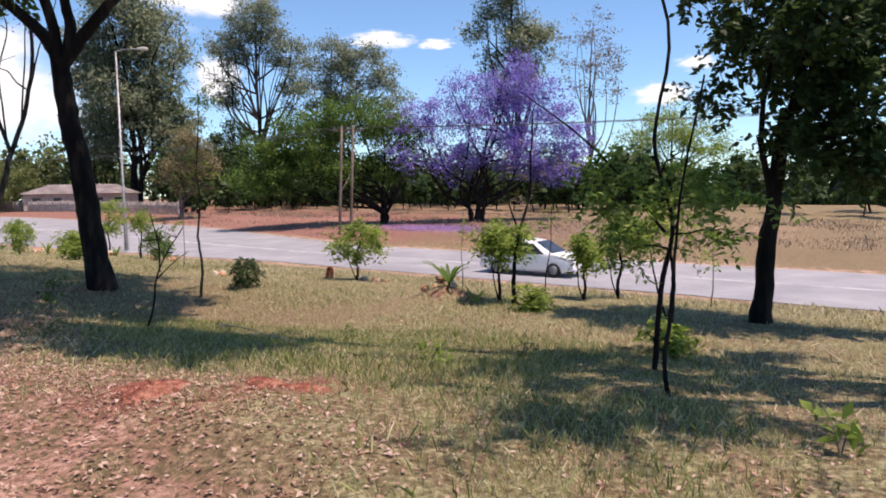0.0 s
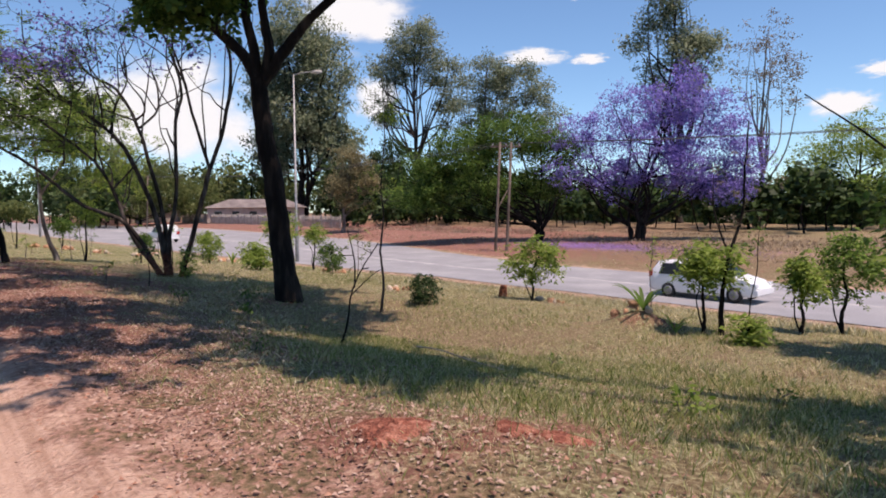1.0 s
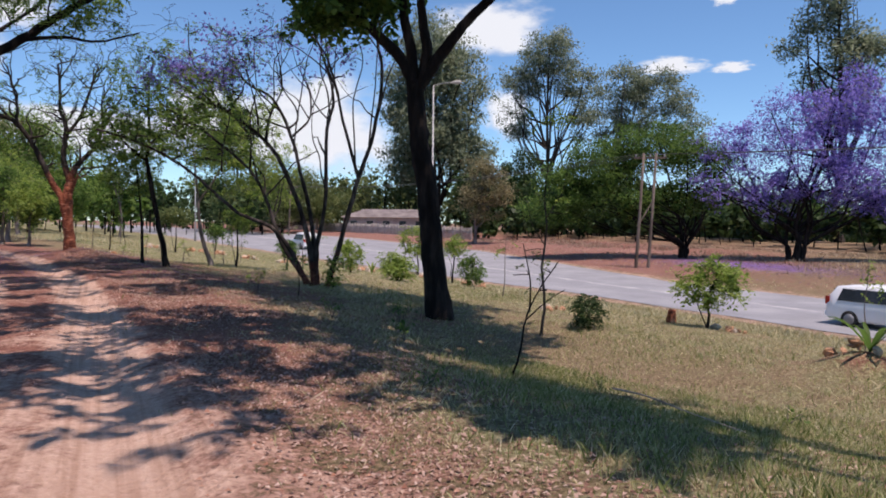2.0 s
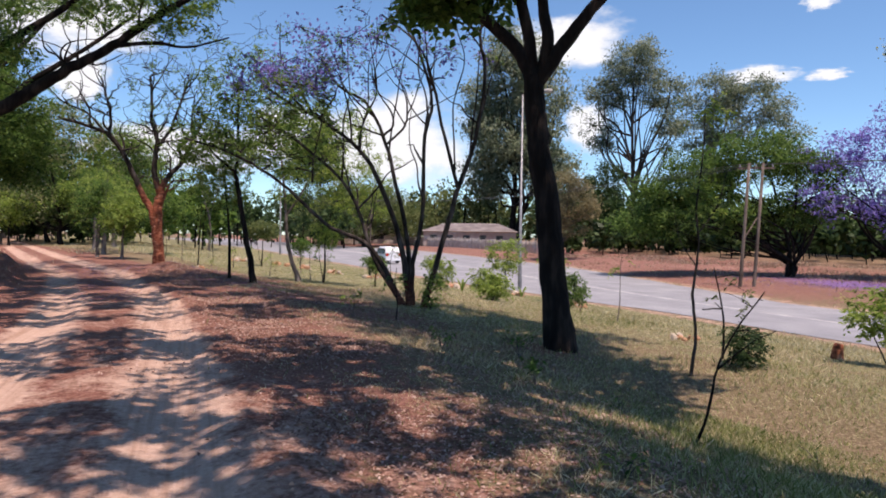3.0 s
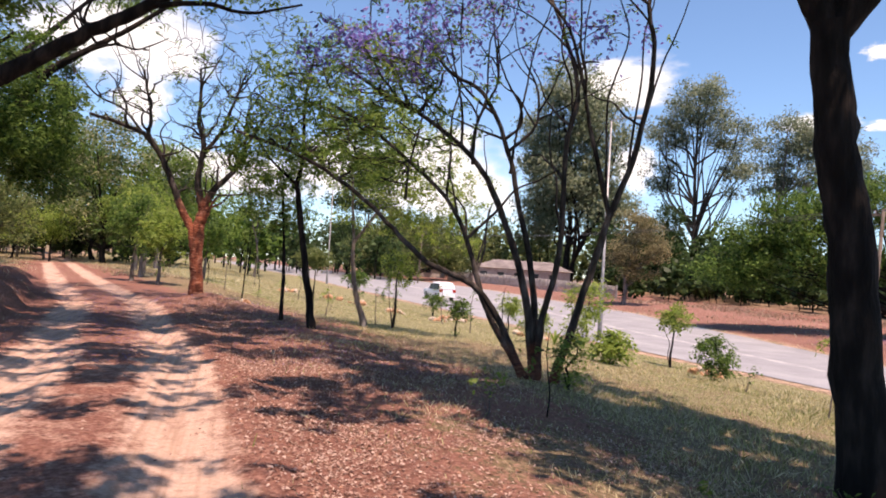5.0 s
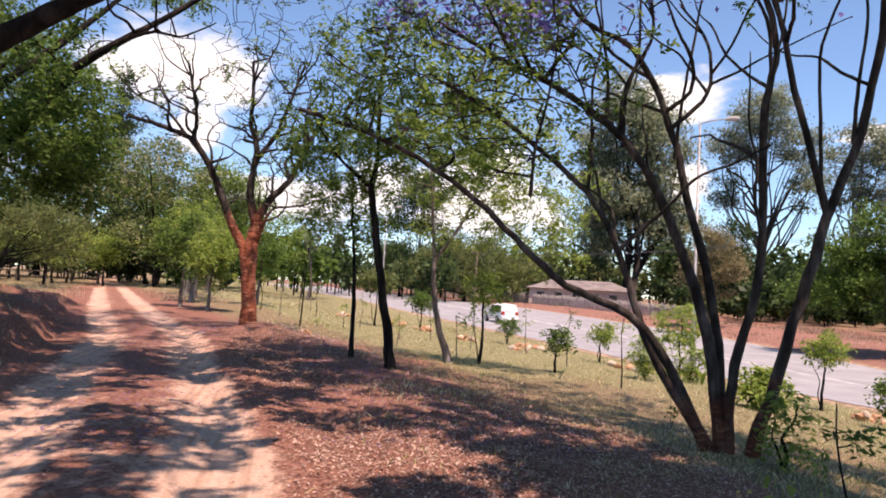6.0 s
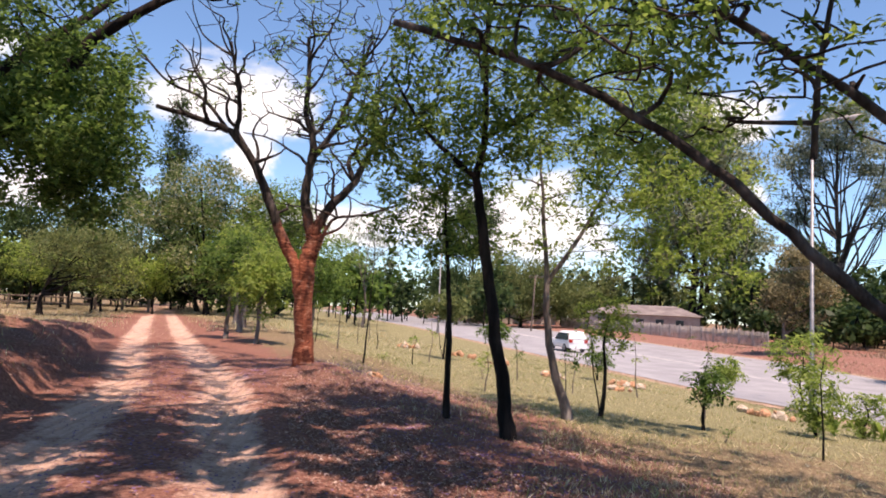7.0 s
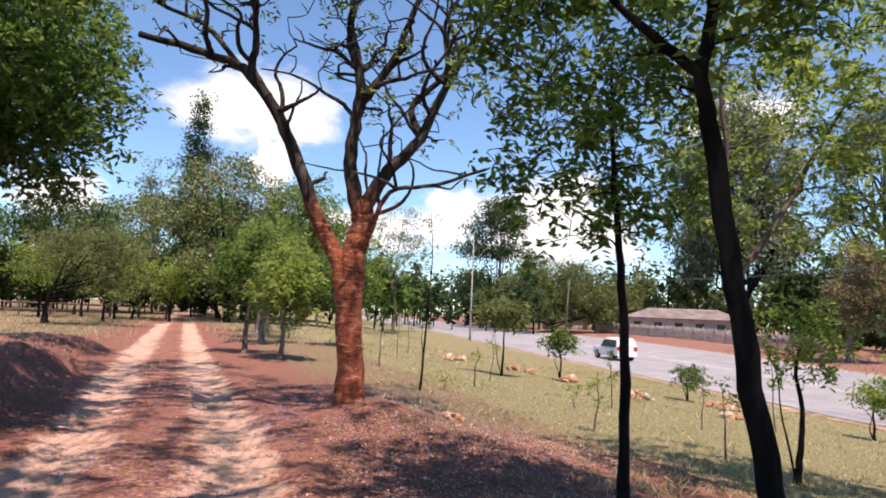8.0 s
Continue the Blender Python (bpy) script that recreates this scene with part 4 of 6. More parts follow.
gum("gum_tree", -27, 150.9, 36, (3, 1), [((3, 1, 31), (6.5, 5.5, 5), 66, 0.35), ((10, 1, 28.5), (6.5, 5.5, 5.2), 66, 0.35), ((15, 2, 22.5), (5.5, 5, 5), 50, 0.35), ((0, 0, 24), (5, 4.5, 4.5), 36, 0.4), ((7, 1, 23), (6, 5, 4), 30, 0.4)], "broad gum tree with bronze-green sparse foliage", 34, 0.7, LEAF_GUM, 40, 0.6, 0.8, 7, BARK_GREY)
gum("gum_tree", 12.2, 118.6, 41, (-1, 0), [((-1.5, 0, 37), (5, 5, 6), 60, 0.3), ((-3.5, 0, 28), (4.5, 4.5, 6), 50, 0.3), ((2.5, 0, 27), (4.2, 4.2, 6), 50, 0.3), ((0, 0, 19), (5, 5, 4), 36, 0.3)], "tall grey-green gum tree rising behind the violet tree", 35, 0.7, LEAF_GREY, 52, 0.55, 0.85, 6, BARK_BROWN)
gum("gum_tree", 20.4, 100, 27, (0.5, 0), [((0.4, 0, 21), (4.4, 4.2, 7.5), 110, 0.35)], "thin gum tree with upright nearly bare branches", 36, 0.4, LEAF_FADED, 15, 0.36, 0.7, 12)
gum("spreading_tree", -6.2, 67.6, 12, (0, 0), [((-2.2, -0.6, 9.8), (4, 4, 2), 70, 0.3), ((-6.4, -1, 7.4), (3.2, 3.4, 1.9), 50, 0.3), ((1.6, 0, 8.4), (3, 3.2, 2), 50, 0.3), ((-4.5, -1, 4.9), (3.4, 3.6, 1.5), 40, 0.3), ((1.0, 0, 5.4), (3, 3, 1.6), 40, 0.3), ((-8.4, -1, 5), (2.4, 2.6, 1.7), 40, 0.3), ((-11.4, -1.6, 4.6), (2.6, 2.6, 1.8), 40, 0.3), ((-6.5, -1, 9.2), (3, 3, 1.6), 46, 0.3), ((-9.6, -1.4, 7.2), (2.8, 2.8, 1.6), 40, 0.3)], "spreading green tree with dark forked trunks", 37, 0.27, LEAF_GREEN, 62, 0.27, 0.5, 4, BARK_DARK, 0.2, 2)
gum("jacaranda", 2.8, 67.4, 15, (0, 0), [((3.6, 0.3, 13.0), (3.4, 3.4, 2.4), 46, 0.3), ((-1.4, 0, 12.2), (2.6, 3, 1.9), 30, 0.35), ((6.6, 1, 10.6), (3, 3, 2.4), 42, 0.3), ((0.8, 0, 9.4), (3.6, 3.4, 2.2), 50, 0.35), ((0.5, 0, 6.4), (4, 3.2, 1.9), 50, 0.3), ((7.6, 1.4, 5), (3, 2.6, 1.6), 36, 0.3), ((-5.6, -1, 9.2), (2.6, 3, 2.2), 34, 0.35), ((9.0, 1.8, 7.6), (2.5, 2.8, 2.3), 34, 0.3), ((4.2, 1, 6.4), (3.4, 3, 2.2), 44, 0.3), ((-2.8, -0.6, 6.2), (3, 3, 1.8), 26, 0.4), ((-6.5, -1.4, 5.9), (1.7, 2, 1.2), 14, 0.4)], "jacaranda in full violet blossom with forked dark trunks", 38, 0.32, PETALS, 48, 0.27, 0.6, 3, BARK_DARK, 0.22, 2)
gum("feathery_tree", 29.4, 91.7, 13, (0, 0), [((0, 0, 10.4), (5.5, 5, 2.6), 70, 0.25), ((-5, 0, 7.4), (4, 4, 2.4), 44, 0.3), ((5, 0, 8), (4, 4, 2.4), 44, 0.3), ((-1, 0, 5), (6, 5, 2.0), 40, 0.3)], "wide feathery light-green tree", 39, 0.35, LEAF_LIGHT, 44, 0.34, 0.7, 4, BARK_DARK, 0.2)


# ---- street lamp ----
def street_lamp(x, y, h, turn):
    z = ground_at(x, y)
    top = root("street_lamp", x, y, z, "tall galvanised street lamp with a single arm", "street lamp", "lamps along the road", turn)
    v, f = tube([(0, 0, -0.1), (0, 0, 0.4), (0, 0, 2.2), (0, 0, 2.25), (0, 0, h)], [0.13, 0.13, 0.12, 0.09, 0.055], 12)
    put("pole", mesh_from("pole", v, f, STEEL), top)
    v, f = tube(smooth_line([(0, 0, h - 0.25), (0.08, 0, h), (0.7, 0, h + 0.16), (1.3, 0, h + 0.2)]), np.full(13, 0.035), 8)
    put("arm", mesh_from("arm", v, f, STEEL), top)
    v, f = tube([(1.2, 0, h + 0.18), (1.3, 0, h + 0.2), (1.6, 0, h + 0.22), (1.85, 0, h + 0.22), (1.9, 0, h + 0.22)], [0.05, 0.1, 0.14, 0.11, 0.04], 12)
    put("lantern", mesh_from("lantern", v, f, CONCRETE), top, "pale lamp head")
    return top


street_lamp(-20.7, 46.1, 12.6, radians(20))


def far_woods(name, spans, seed, leaf, label):
    """Distant trees, uncountable: rounded crowns of leaf clumps over dark stems."""
    r = np.random.default_rng(seed)
    pts, trunks = [], []
    for a0, a1, d0, d1, h0, h1, count in spans:
        for k in range(count):
            a, d, h = radians(r.uniform(a0, a1)), r.uniform(d0, d1), r.uniform(h0, h1)
            x, y = -8 - math.sin(a) * d, 8 + math.cos(a) * d
            z = ground_at(x, y)
            w = h * r.uniform(0.32, 0.5)
            n = int(54 + 7 * h)
            for _ in range(4):
                c = np.array([x, y, z + h * 0.58]) + r.uniform(-1, 1, 3) * np.array([w * 0.55, w * 0.55, h * 0.2])
                q = r.standard_normal((n // 6, 3))
                q /= np.linalg.norm(q, axis=1)[:, None]
                pts.append(c + q * (0.5 + 0.5 * r.uniform(0, 1, len(q)) ** 0.5)[:, None] * np.array([w * 0.62, w * 0.62, h * 0.33]) + r.standard_normal(q.shape) * 0.2)
                for _ in range(2):
                    pts.append(pts[-1] * 0.35 + 0.65 * (c + r.uniform(-0.8, 0.8, 3) * np.array([w * 0.6, w * 0.6, h * 0.3])) + r.standard_normal(q.shape) * 0.25)
            trunks.append(tube([(x, y, z - 0.2), (x + r.normal() * 0.3, y, z + h * 0.3), (x + r.normal() * 0.6, y, z + h * 0.75)], [0.03 * h * 0.5, 0.025 * h * 0.5, 0.1], 5))
    v, f = leaves(np.vstack(pts), 0.98, r, 0.65, 0.1)
    v2, f2 = joined(trunks)
    me = mesh_from(name, np.vstack([v, v2]), np.vstack([f, f2 + len(v)]), leaf)
    me.materials.append(BARK_DARK)
    idx = np.zeros(len(me.polygons), np.int32)
    idx[len(f):] = 1
    me.polygons.foreach_set("material_index", idx)
    tagged(new(name, me), label, "woods", kind="stuff")


far_woods("far_woods", [(36, 50, 120, 160, 7, 12, 14), (-4, 19, 122, 165, 7, 12, 38), (5, 20, 118, 138, 9, 13, 40), (5, 64, 230, 300, 12, 19, 44), (-55, 16, 118, 150, 5, 8.5, 34), (38, 64, 118, 150, 5, 9, 14), (-50, 16, 165, 240, 9, 14, 36), (34, 62, 150, 220, 9, 14, 20), (27, 46, 165, 235, 12, 18, 26), (62, 100, 130, 200, 9, 16, 34)], 41, LEAF_DARK, "dark band of distant mixed woodland")
far_woods("far_green_woods", [(-22, 1, 125, 160, 7, 12, 14), (-50, 40, 170, 260, 9, 15, 26), (40, 100, 110, 190, 7, 13, 30), (46, 60, 80, 120, 4, 8, 12)], 42, LEAF_GREEN, "distant green tree line behind the fields")
far_woods("far_olive_woods", [(-50, 60, 150, 230, 7, 13, 34), (17, 38, 150, 190, 12, 18, 34), (56, 76, 85, 130, 4, 8, 22), (-20, 14, 104, 122, 3, 5, 14)], 44, LEAF_OLIVE, "distant olive-brown trees behind the fields")
far_woods("far_bushes", [(56, 76, 85, 130, 4, 8, 26), (-52, 17, 102, 118, 2.6, 4.6, 66), (4, 19, 92, 116, 3.5, 6, 26), (-26, 4, 84, 112, 4.5, 8, 44), (58, 100, 95, 125, 4, 8, 40), (-50, -12, 70, 110, 4, 8, 22), (52, 58, 66, 95, 3, 6, 9), (74, 100, 60, 120, 3, 7, 16), (10, 42, 152, 186, 5, 8, 54)], 43, LEAF_DARK, "dark bushes along the edge of the fields")

# ---- more trees, left of the track and along it ----
gum("bushy_tree", -66.8, 43.6, 14, (0, 0), [((-1, -1, 10.4), (4.6, 4.6, 3.2), 120, 0.3), ((-4.4, -3, 7.4), (4, 4, 3.2), 80, 0.3), ((3.6, 3, 7.6), (4, 4, 3.4), 80, 0.3), ((-1, -1, 4.4), (6, 6, 2.4), 90, 0.3)], "big rounded bushy tree with pale flower tufts", 51, 0.3, LEAF_BLOOM, 40, 0.3, 0.55, 4, BARK_DARK, 0.15)
gum("bushy_tree", -62, 47, 12, (0, 0), [((0, 0, 8.4), (4.2, 4.2, 3), 110, 0.3), ((3, 2.4, 5), (3.8, 3.8, 2.8), 80, 0.3), ((-3, -2, 4.6), (3.4, 3.4, 2.4), 60, 0.3)], "dense green tree beside the track", 52, 0.22, LEAF_FRESH, 40, 0.26, 0.5, 4, BARK_DARK, 0.18)
for k, (px, py, h, lf) in enumerate([(-78, 49, 13, LEAF_GREEN), (-90, 38, 12, LEAF_DARK), (-88, 30, 10, LEAF_GREEN), (-97, 46, 14, LEAF_GREEN), (-84, 24, 9, LEAF_DARK), (-76, 57, 12, LEAF_DARK)]):
    gum("bushy_tree", px, py, h, (0, 0), [((0, 0, h * 0.72), (h * 0.36, h * 0.36, h * 0.26), 80, 0.3), ((h * 0.25, -h * 0.2, h * 0.45), (h * 0.32, h * 0.32, h * 0.24), 60, 0.3), ((-h * 0.25, h * 0.2, h * 0.42), (h * 0.34, h * 0.34, h * 0.24), 60, 0.3)], "tall dense dark-green tree of the wood beside the track", 400 + k, 0.28, lf, 34, 0.42, 0.6, 3, BARK_DARK, 0.16)
gum("thorn_tree", -58, 27.8, 6, (0.3, 0), [((1.0, 1, 4.0), (3.5, 3.4, 1.7), 110, 0.2), ((2.5, 2.4, 2.6), (2.2, 2.2, 1.2), 50, 0.2)], "low spreading yellow-green tree with a dark trunk", 53, 0.2, LEAF_OLIVE, 34, 0.2, 0.42, 4, BARK_DARK, 0.2)
for k, (px, py, h) in enumerate([(-70, 31, 5.5), (-72, 34.5, 6), (-67, 35, 5), (-71.5, 38, 5.6), (-66, 38.5, 5), (-78, 36, 7), (-62.5, 32.5, 4.6)]):
    gum("orchard_tree", px, py, h, (0, 0), [((0, 0, h * 0.66), (h * 0.42, h * 0.42, h * 0.3), 55, 0.2)], "small dark-stemmed tree in a row beyond the bank", 60 + k, 0.12, LEAF_OLIVE if k % 2 else LEAF_LIGHT, 30, 0.24, 0.4, 3, BARK_DARK, 0.3)
gum("cypress", -122, 67.3, 35, (0, 0), [((0, 0, 31), (0.8, 0.8, 4.5), 34, 0.1), ((0, 0, 24), (1.9, 1.9, 5.5), 64, 0.1), ((0, 0, 14), (3, 3, 7), 70, 0.1)], "tall ragged dark conifer behind the trees", 71, 0.4, LEAF_DARK, 30, 0.5, 0.6, 2)
gum("cypress", -126.8, 62.7, 23, (0, 0), [((0, 0, 18), (1.6, 1.6, 6), 60, 0.1), ((3, 2, 15), (2, 2, 4), 40, 0.1)], "thin ragged grey conifer behind the trees", 72, 0.3, LEAF_GUM, 24, 0.5, 0.6, 2)
for k, (px, py, h) in enumerate([(-45, 147, 17.5), (-47.5, 146, 15), (-42.6, 148, 16)]):
    gum("cypress", px, py, h, (0, 0), [((0, 0, h * 0.28), (2.5, 2.5, h * 0.27), 60, 0.2), ((0, 0, h * 0.6), (1.5, 1.5, h * 0.24), 50, 0.2), ((0, 0, h * 0.9), (0.45, 0.45, h * 0.16), 24, 0.1)], "dark pointed conifer beyond the field", 75 + k, 0.3, LEAF_DARK, 22, 0.55, 0.35, 1)
gum("cedar", -118, 142.6, 30, (0, 0), [((0, 0, 24), (8.6, 8.6, 4), 90, 0.2), ((0, 0, 28.5), (3.6, 3.6, 2.5), 30, 0.2), ((-2, -2, 18), (9.6, 9, 2.2), 60, 0.2)], "flat-topped dark cedar on the far side of the road", 79, 0.5, LEAF_DARK, 36, 0.7, 0.9, 3)
gum("round_bush_tree", -86, 118, 15, (0, 0), [((0, 0, 7.5), (9, 8, 6), 190, 0.3), ((8, 5, 5.6), (6, 5.6, 4.6), 90, 0.2), ((-7, -4, 5), (5, 5, 4), 70, 0.2)], "round olive-brown shrubby tree by the road", 80, 0.4, LEAF_OLIVE, 44, 0.5, 0.85, 3, BARK_DARK, 0.12)
gum("round_bush_tree", -106, 122, 12.5, (0, 0), [((0, 0, 7), (5.8, 5.8, 5.2), 100, 0.3)], "dark round shrubby tree by the road", 81, 0.4, LEAF_DARK, 44, 0.5, 0.85, 3, BARK_DARK, 0.12)
gum("slender_tree", -60.9, 56.1, 12, (0.4, 0), [((0.4, 0.4, 8), (3.0, 3.0, 4.0), 90, 0.3)], "slender blue-green tree with thin crown", 82, 0.14, LEAF_GUM, 16, 0.24, 0.5, 4, BARK_GREY, 0.3)
for k, (px, py, h, w, lf) in enumerate([(-33, 26.2, 3.3, 1.5, LEAF_LIGHT), (-35.2, 26.4, 4.0, 2.2, LEAF_GREEN), (-40, 30, 5.2, 2.8, LEAF_LIGHT), (-44.5, 33, 6, 3.4, LEAF_GREEN), (-50, 36, 6.6, 3.8, LEAF_LIGHT), (-38.6, 32.8, 4.0, 2.0, LEAF_GREEN), (-55, 41, 7.5, 4.2, LEAF_GREEN)]):
    tree("planted_tree", px, py, "small leafy planted tree on a thin stem beside the track", [stem(h * 0.8, 0.025 * h, (0.1, 0.1), 0.1, seed=90 + k)], [((0.05, 0.05, h * 0.66), (w * 0.62, w * 0.62, h * 0.34), 90, 0.2)], BARK_GREY, lf, 0.15, 44, 0.22, 90 + k, 6, group="planted trees beside the track")

# ---- saplings and shrubs of the verge ----
tree("sapling", -4.25, 11.6, "thin crooked leafless sapling in the grass", [([(0, 0, 0), (0.1, 0.03, 0.35), (0.16, 0, 0.7), (0.3, 0.05, 1.05), (0.52, 0.1, 1.4)], 0.017, 0.006), ([(0.2, 0.02, 0.8), (0.2, 0.05, 1.15), (0.12, 0, 1.6)], 0.014, 0.005), ([(0.16, 0, 0.7), (0.42, 0.05, 0.95), (0.62, 0, 1.08)], 0.01, 0.004)], [((0.3, 0, 1.3), (0.4, 0.3, 0.35), 14, 0.2)], BARK_DARK, LEAF_OLIVE, 0.05, 6, 0.06, 101, 6, 0.004, group="saplings of the verge", category="sapling")
tree("sapling", -4.98, 15.67, "tall straight thin sapling with a small leaf tuft", [([(0, 0, 0), (0.05, 0.02, 0.6), (0.0, 0, 1.2), (0.07, 0.02, 1.9), (0.03, 0, 2.5), (0.11, 0, 3.3), (0.12, 0, 4.0)], 0.03, 0.007), ([(0.05, 0, 1.6), (-0.2, 0, 2.0), (-0.3, 0.05, 2.5)], 0.01, 0.004), ([(0.07, 0, 2.1), (0.3, 0.1, 2.5), (0.42, 0.1, 3.0)], 0.01, 0.004)], [((0.12, 0, 3.85), (0.38, 0.38, 0.28), 22, 0.2), ((0.05, 0, 2.5), (0.55, 0.45, 0.6), 26, 0.3)], BARK_BROWN, LEAF_LIGHT, 0.07, 11, 0.06, 102, 6, 0.004, group="saplings of the verge", category="sapling")
tree("sapling", 1.02, 14.27, "tall crooked sapling with bare brown twigs", [([(0, 0, 0), (0.02, 0, 0.7), (0.12, 0, 1.3), (0.3, 0.05, 1.9), (0.32, 0, 2.6), (0.36, 0, 3.3)], 0.045, 0.01), ([(0.12, 0, 1.2), (-0.1, 0.1, 1.9), (-0.12, 0.1, 2.5)], 0.02, 0.006)], [((0.3, 0, 2.3), (0.65, 0.5, 0.7), 50, 0.2)], BARK_DARK, LEAF_FADED, 0.05, 6, 0.08, 103, 6, 0.004, group="saplings of the verge", category="sapling")


def leafy(x, y, h, w, leaf, seed, label, low=0.35, per=40, ls=0.09, lean=(0.05, 0.05)):
    return tree("leafy_shrub", x, y, label, [stem(h * 0.75, 0.02 + 0.012 * h, lean, 0.08, seed=seed), stem(h * 0.7, 0.018, (-w * 0.3, 0.1), 0.08, seed=seed + 1)], [((lean[0], lean[1], h * (1 + low) / 2), (w * 0.5, w * 0.5, h * (1 - low) / 2 * 1.05), 60, 0.35)], BARK_DARK, leaf, ls * 1.1, int(per * 1.1), 0.06 * max(w, 0.6), seed, 6, 0.005, category="shrub", group="shrubs of the verge")


leafy(-2.35, 19.0, 1.45, 1.45, LEAF_LIGHT, 110, "bright green round-headed young tree by the road", 0.38)
leafy(0.78, 14.3, 1.5, 0.95, LEAF_LIGHT, 112, "bright green leafy young tree by the road", 0.5, 34)
leafy(3.26, 15.87, 1.8, 1.15, LEAF_FRESH, 114, "dense green leafy young tree by the road", 0.3, 34)
leafy(2.45, 15.3, 1.3, 0.6, LEAF_LIGHT, 116, "small green leafy shrub on the verge", 0.5, 22)
leafy(2.75, 11.2, 1.9, 1.3, LEAF_LIGHT, 118, "leafy young tree with light green foliage", 0.45, 18, 0.08)
leafy(-4.38, 16.5, 0.66, 0.6, LEAF_DARK, 120, "small round dark green bush in the grass", 0.05, 30, 0.06)
leafy(1.2, 13.2, 0.42, 0.28, LEAF_LIGHT, 122, "yellow-green weed in the dry grass", 0.1, 10, 0.1)
leafy(2.1, 9.4, 0.34, 0.4, LEAF_LIGHT, 124, "low green shrub at the foot of the saplings", 0.1, 8, 0.09)
leafy(-20.5, 43.4, 3.4, 2.6, LEAF_LIGHT, 126, "yellow-green young tree beside the street lamp", 0.4, 30, 0.16)
leafy(-10.92, 27.65, 1.3, 1.0, LEAF_GREEN, 128, "dark green shrub at the road's edge", 0.1, 30)
leafy(-12.65, 30.2, 2.1, 1.0, LEAF_LIGHT, 130, "light yellow-green young tree by the road", 0.55, 24)
leafy(-16.2, 31.2, 1.1, 0.9, LEAF_LIGHT, 132, "pale green leafy plant by the road", 0.05, 20)
leafy(-20.4, 34.2, 1.5, 1.0, LEAF_LIGHT, 134, "light green young tree by the road", 0.45, 24)
leafy(-19.4, 24.8, 2.5, 1.1, LEAF_LIGHT, 136, "bright green young tree behind the grey trunk", 0.5, 22, 0.08)
leafy(-17.9, 26.0, 1.2, 0.6, LEAF_GREEN, 138, "leaning leafy sapling on the grass slope", 0.5, 14)
leafy(-26.1, 37.0, 1.3, 0.9, LEAF_GREEN, 140, "small green shrub at the road's edge", 0.3, 22)
leafy(-30.1, 35.7, 1.9, 1.2, LEAF_GREEN, 142, "small green young tree on the verge", 0.55, 24, 0.12)
leafy(-30.7, 33.2, 2.5, 1.9, LEAF_OLIVE, 144, "flat-headed young tree with a dark stem", 0.72, 28, 0.14)
leafy(-16.6, 28.6, 1.3, 1.0, LEAF_LIGHT, 146, "yellow-green shrub among the grass", 0.2, 24)
leafy(-13.3, 26.4, 1.0, 0.7, LEAF_LIGHT, 148, "yellow-green broad-leaved shrub in the dry grass", 0.1, 18, 0.14)
leafy(-11.45, 19.1, 0.95, 0.5, LEAF_LIGHT, 150, "green suckers at the foot of the many stems", 0.1, 7, 0.085)

# the long side limb's clump is out of view, added for shade on the grass
tree("dark_leaning_tree", 4.3, 12.0, "dense dark-leaved tree overhanging the verge", [([(0, 0, 0), (0.05, 0, 0.9), (0.15, 0, 1.8), (0.3, 0, 3.0)], 0.14, 0.09), ([(0.15, 0, 1.6), (-0.1, -0.1, 2.8), (0.1, -0.2, 4.2)], 0.06, 0.02), ([(0.3, 0, 2.6), (1.4, 0.2, 3.8), (2.2, 0.2, 5.2)], 0.07, 0.02), ([(0.3, 0, 2.8), (0.3, -0.9, 4.2), (0.2, -2.8, 5.8), (0.1, -4.4, 6.6)], 0.07, 0.02)], [((0.5, -0.3, 4.5), (1.9, 1.7, 2.0), 155, 0.25), ((1.0, -0.8, 2.7), (1.2, 1.1, 0.8), 48, 0.2), (along(-2.7, -3.9, 6.6), (2.0, 1.8, 0.9), 44, 0.2)], BARK_DARK, LEAF_DARK, 0.12, 110, 0.2, 160, 9, aspect=0.6, group="trees of the verge")
# stem top and clump at 6.3 m are unseen, added to shade the foreground
tree("twin_sapling", 1.66, 8.3, "pair of thin dark saplings with sparse green leaves", [([(0, 0, 0), (0.05, 0, 0.7), (0.14, 0, 1.3), (-0.02, 0, 2.0), (0.12, 0.1, 3.0), (-0.3, 0.4, 4.4), (-0.8, 0.6, 5.6)], 0.027, 0.009), ([(-0.25, -1.2, 0.0), (-0.3, -1.2, 0.35), (-0.22, -1.1, 0.8), (-0.1, -0.9, 1.5), (0.1, -0.8, 2.4)], 0.021, 0.007), ([(0.08, 0, 1.2), (-0.5, 0, 1.9), (-1.1, 0.1, 2.4)], 0.016, 0.005)], [((-0.1, 0, 1.5), (0.6, 0.6, 0.45), 20, 0.2), ((0.5, -0.4, 1.5), (0.45, 0.5, 0.4), 8, 0.2), (along(-2.6, -1.3, 6.3), (1.7, 1.7, 0.8), 48, 0.2)], BARK_DARK, LEAF_FRESH, 0.085, 54, 0.13, 161, 7, 0.005, category="sapling", group="saplings of the verge")

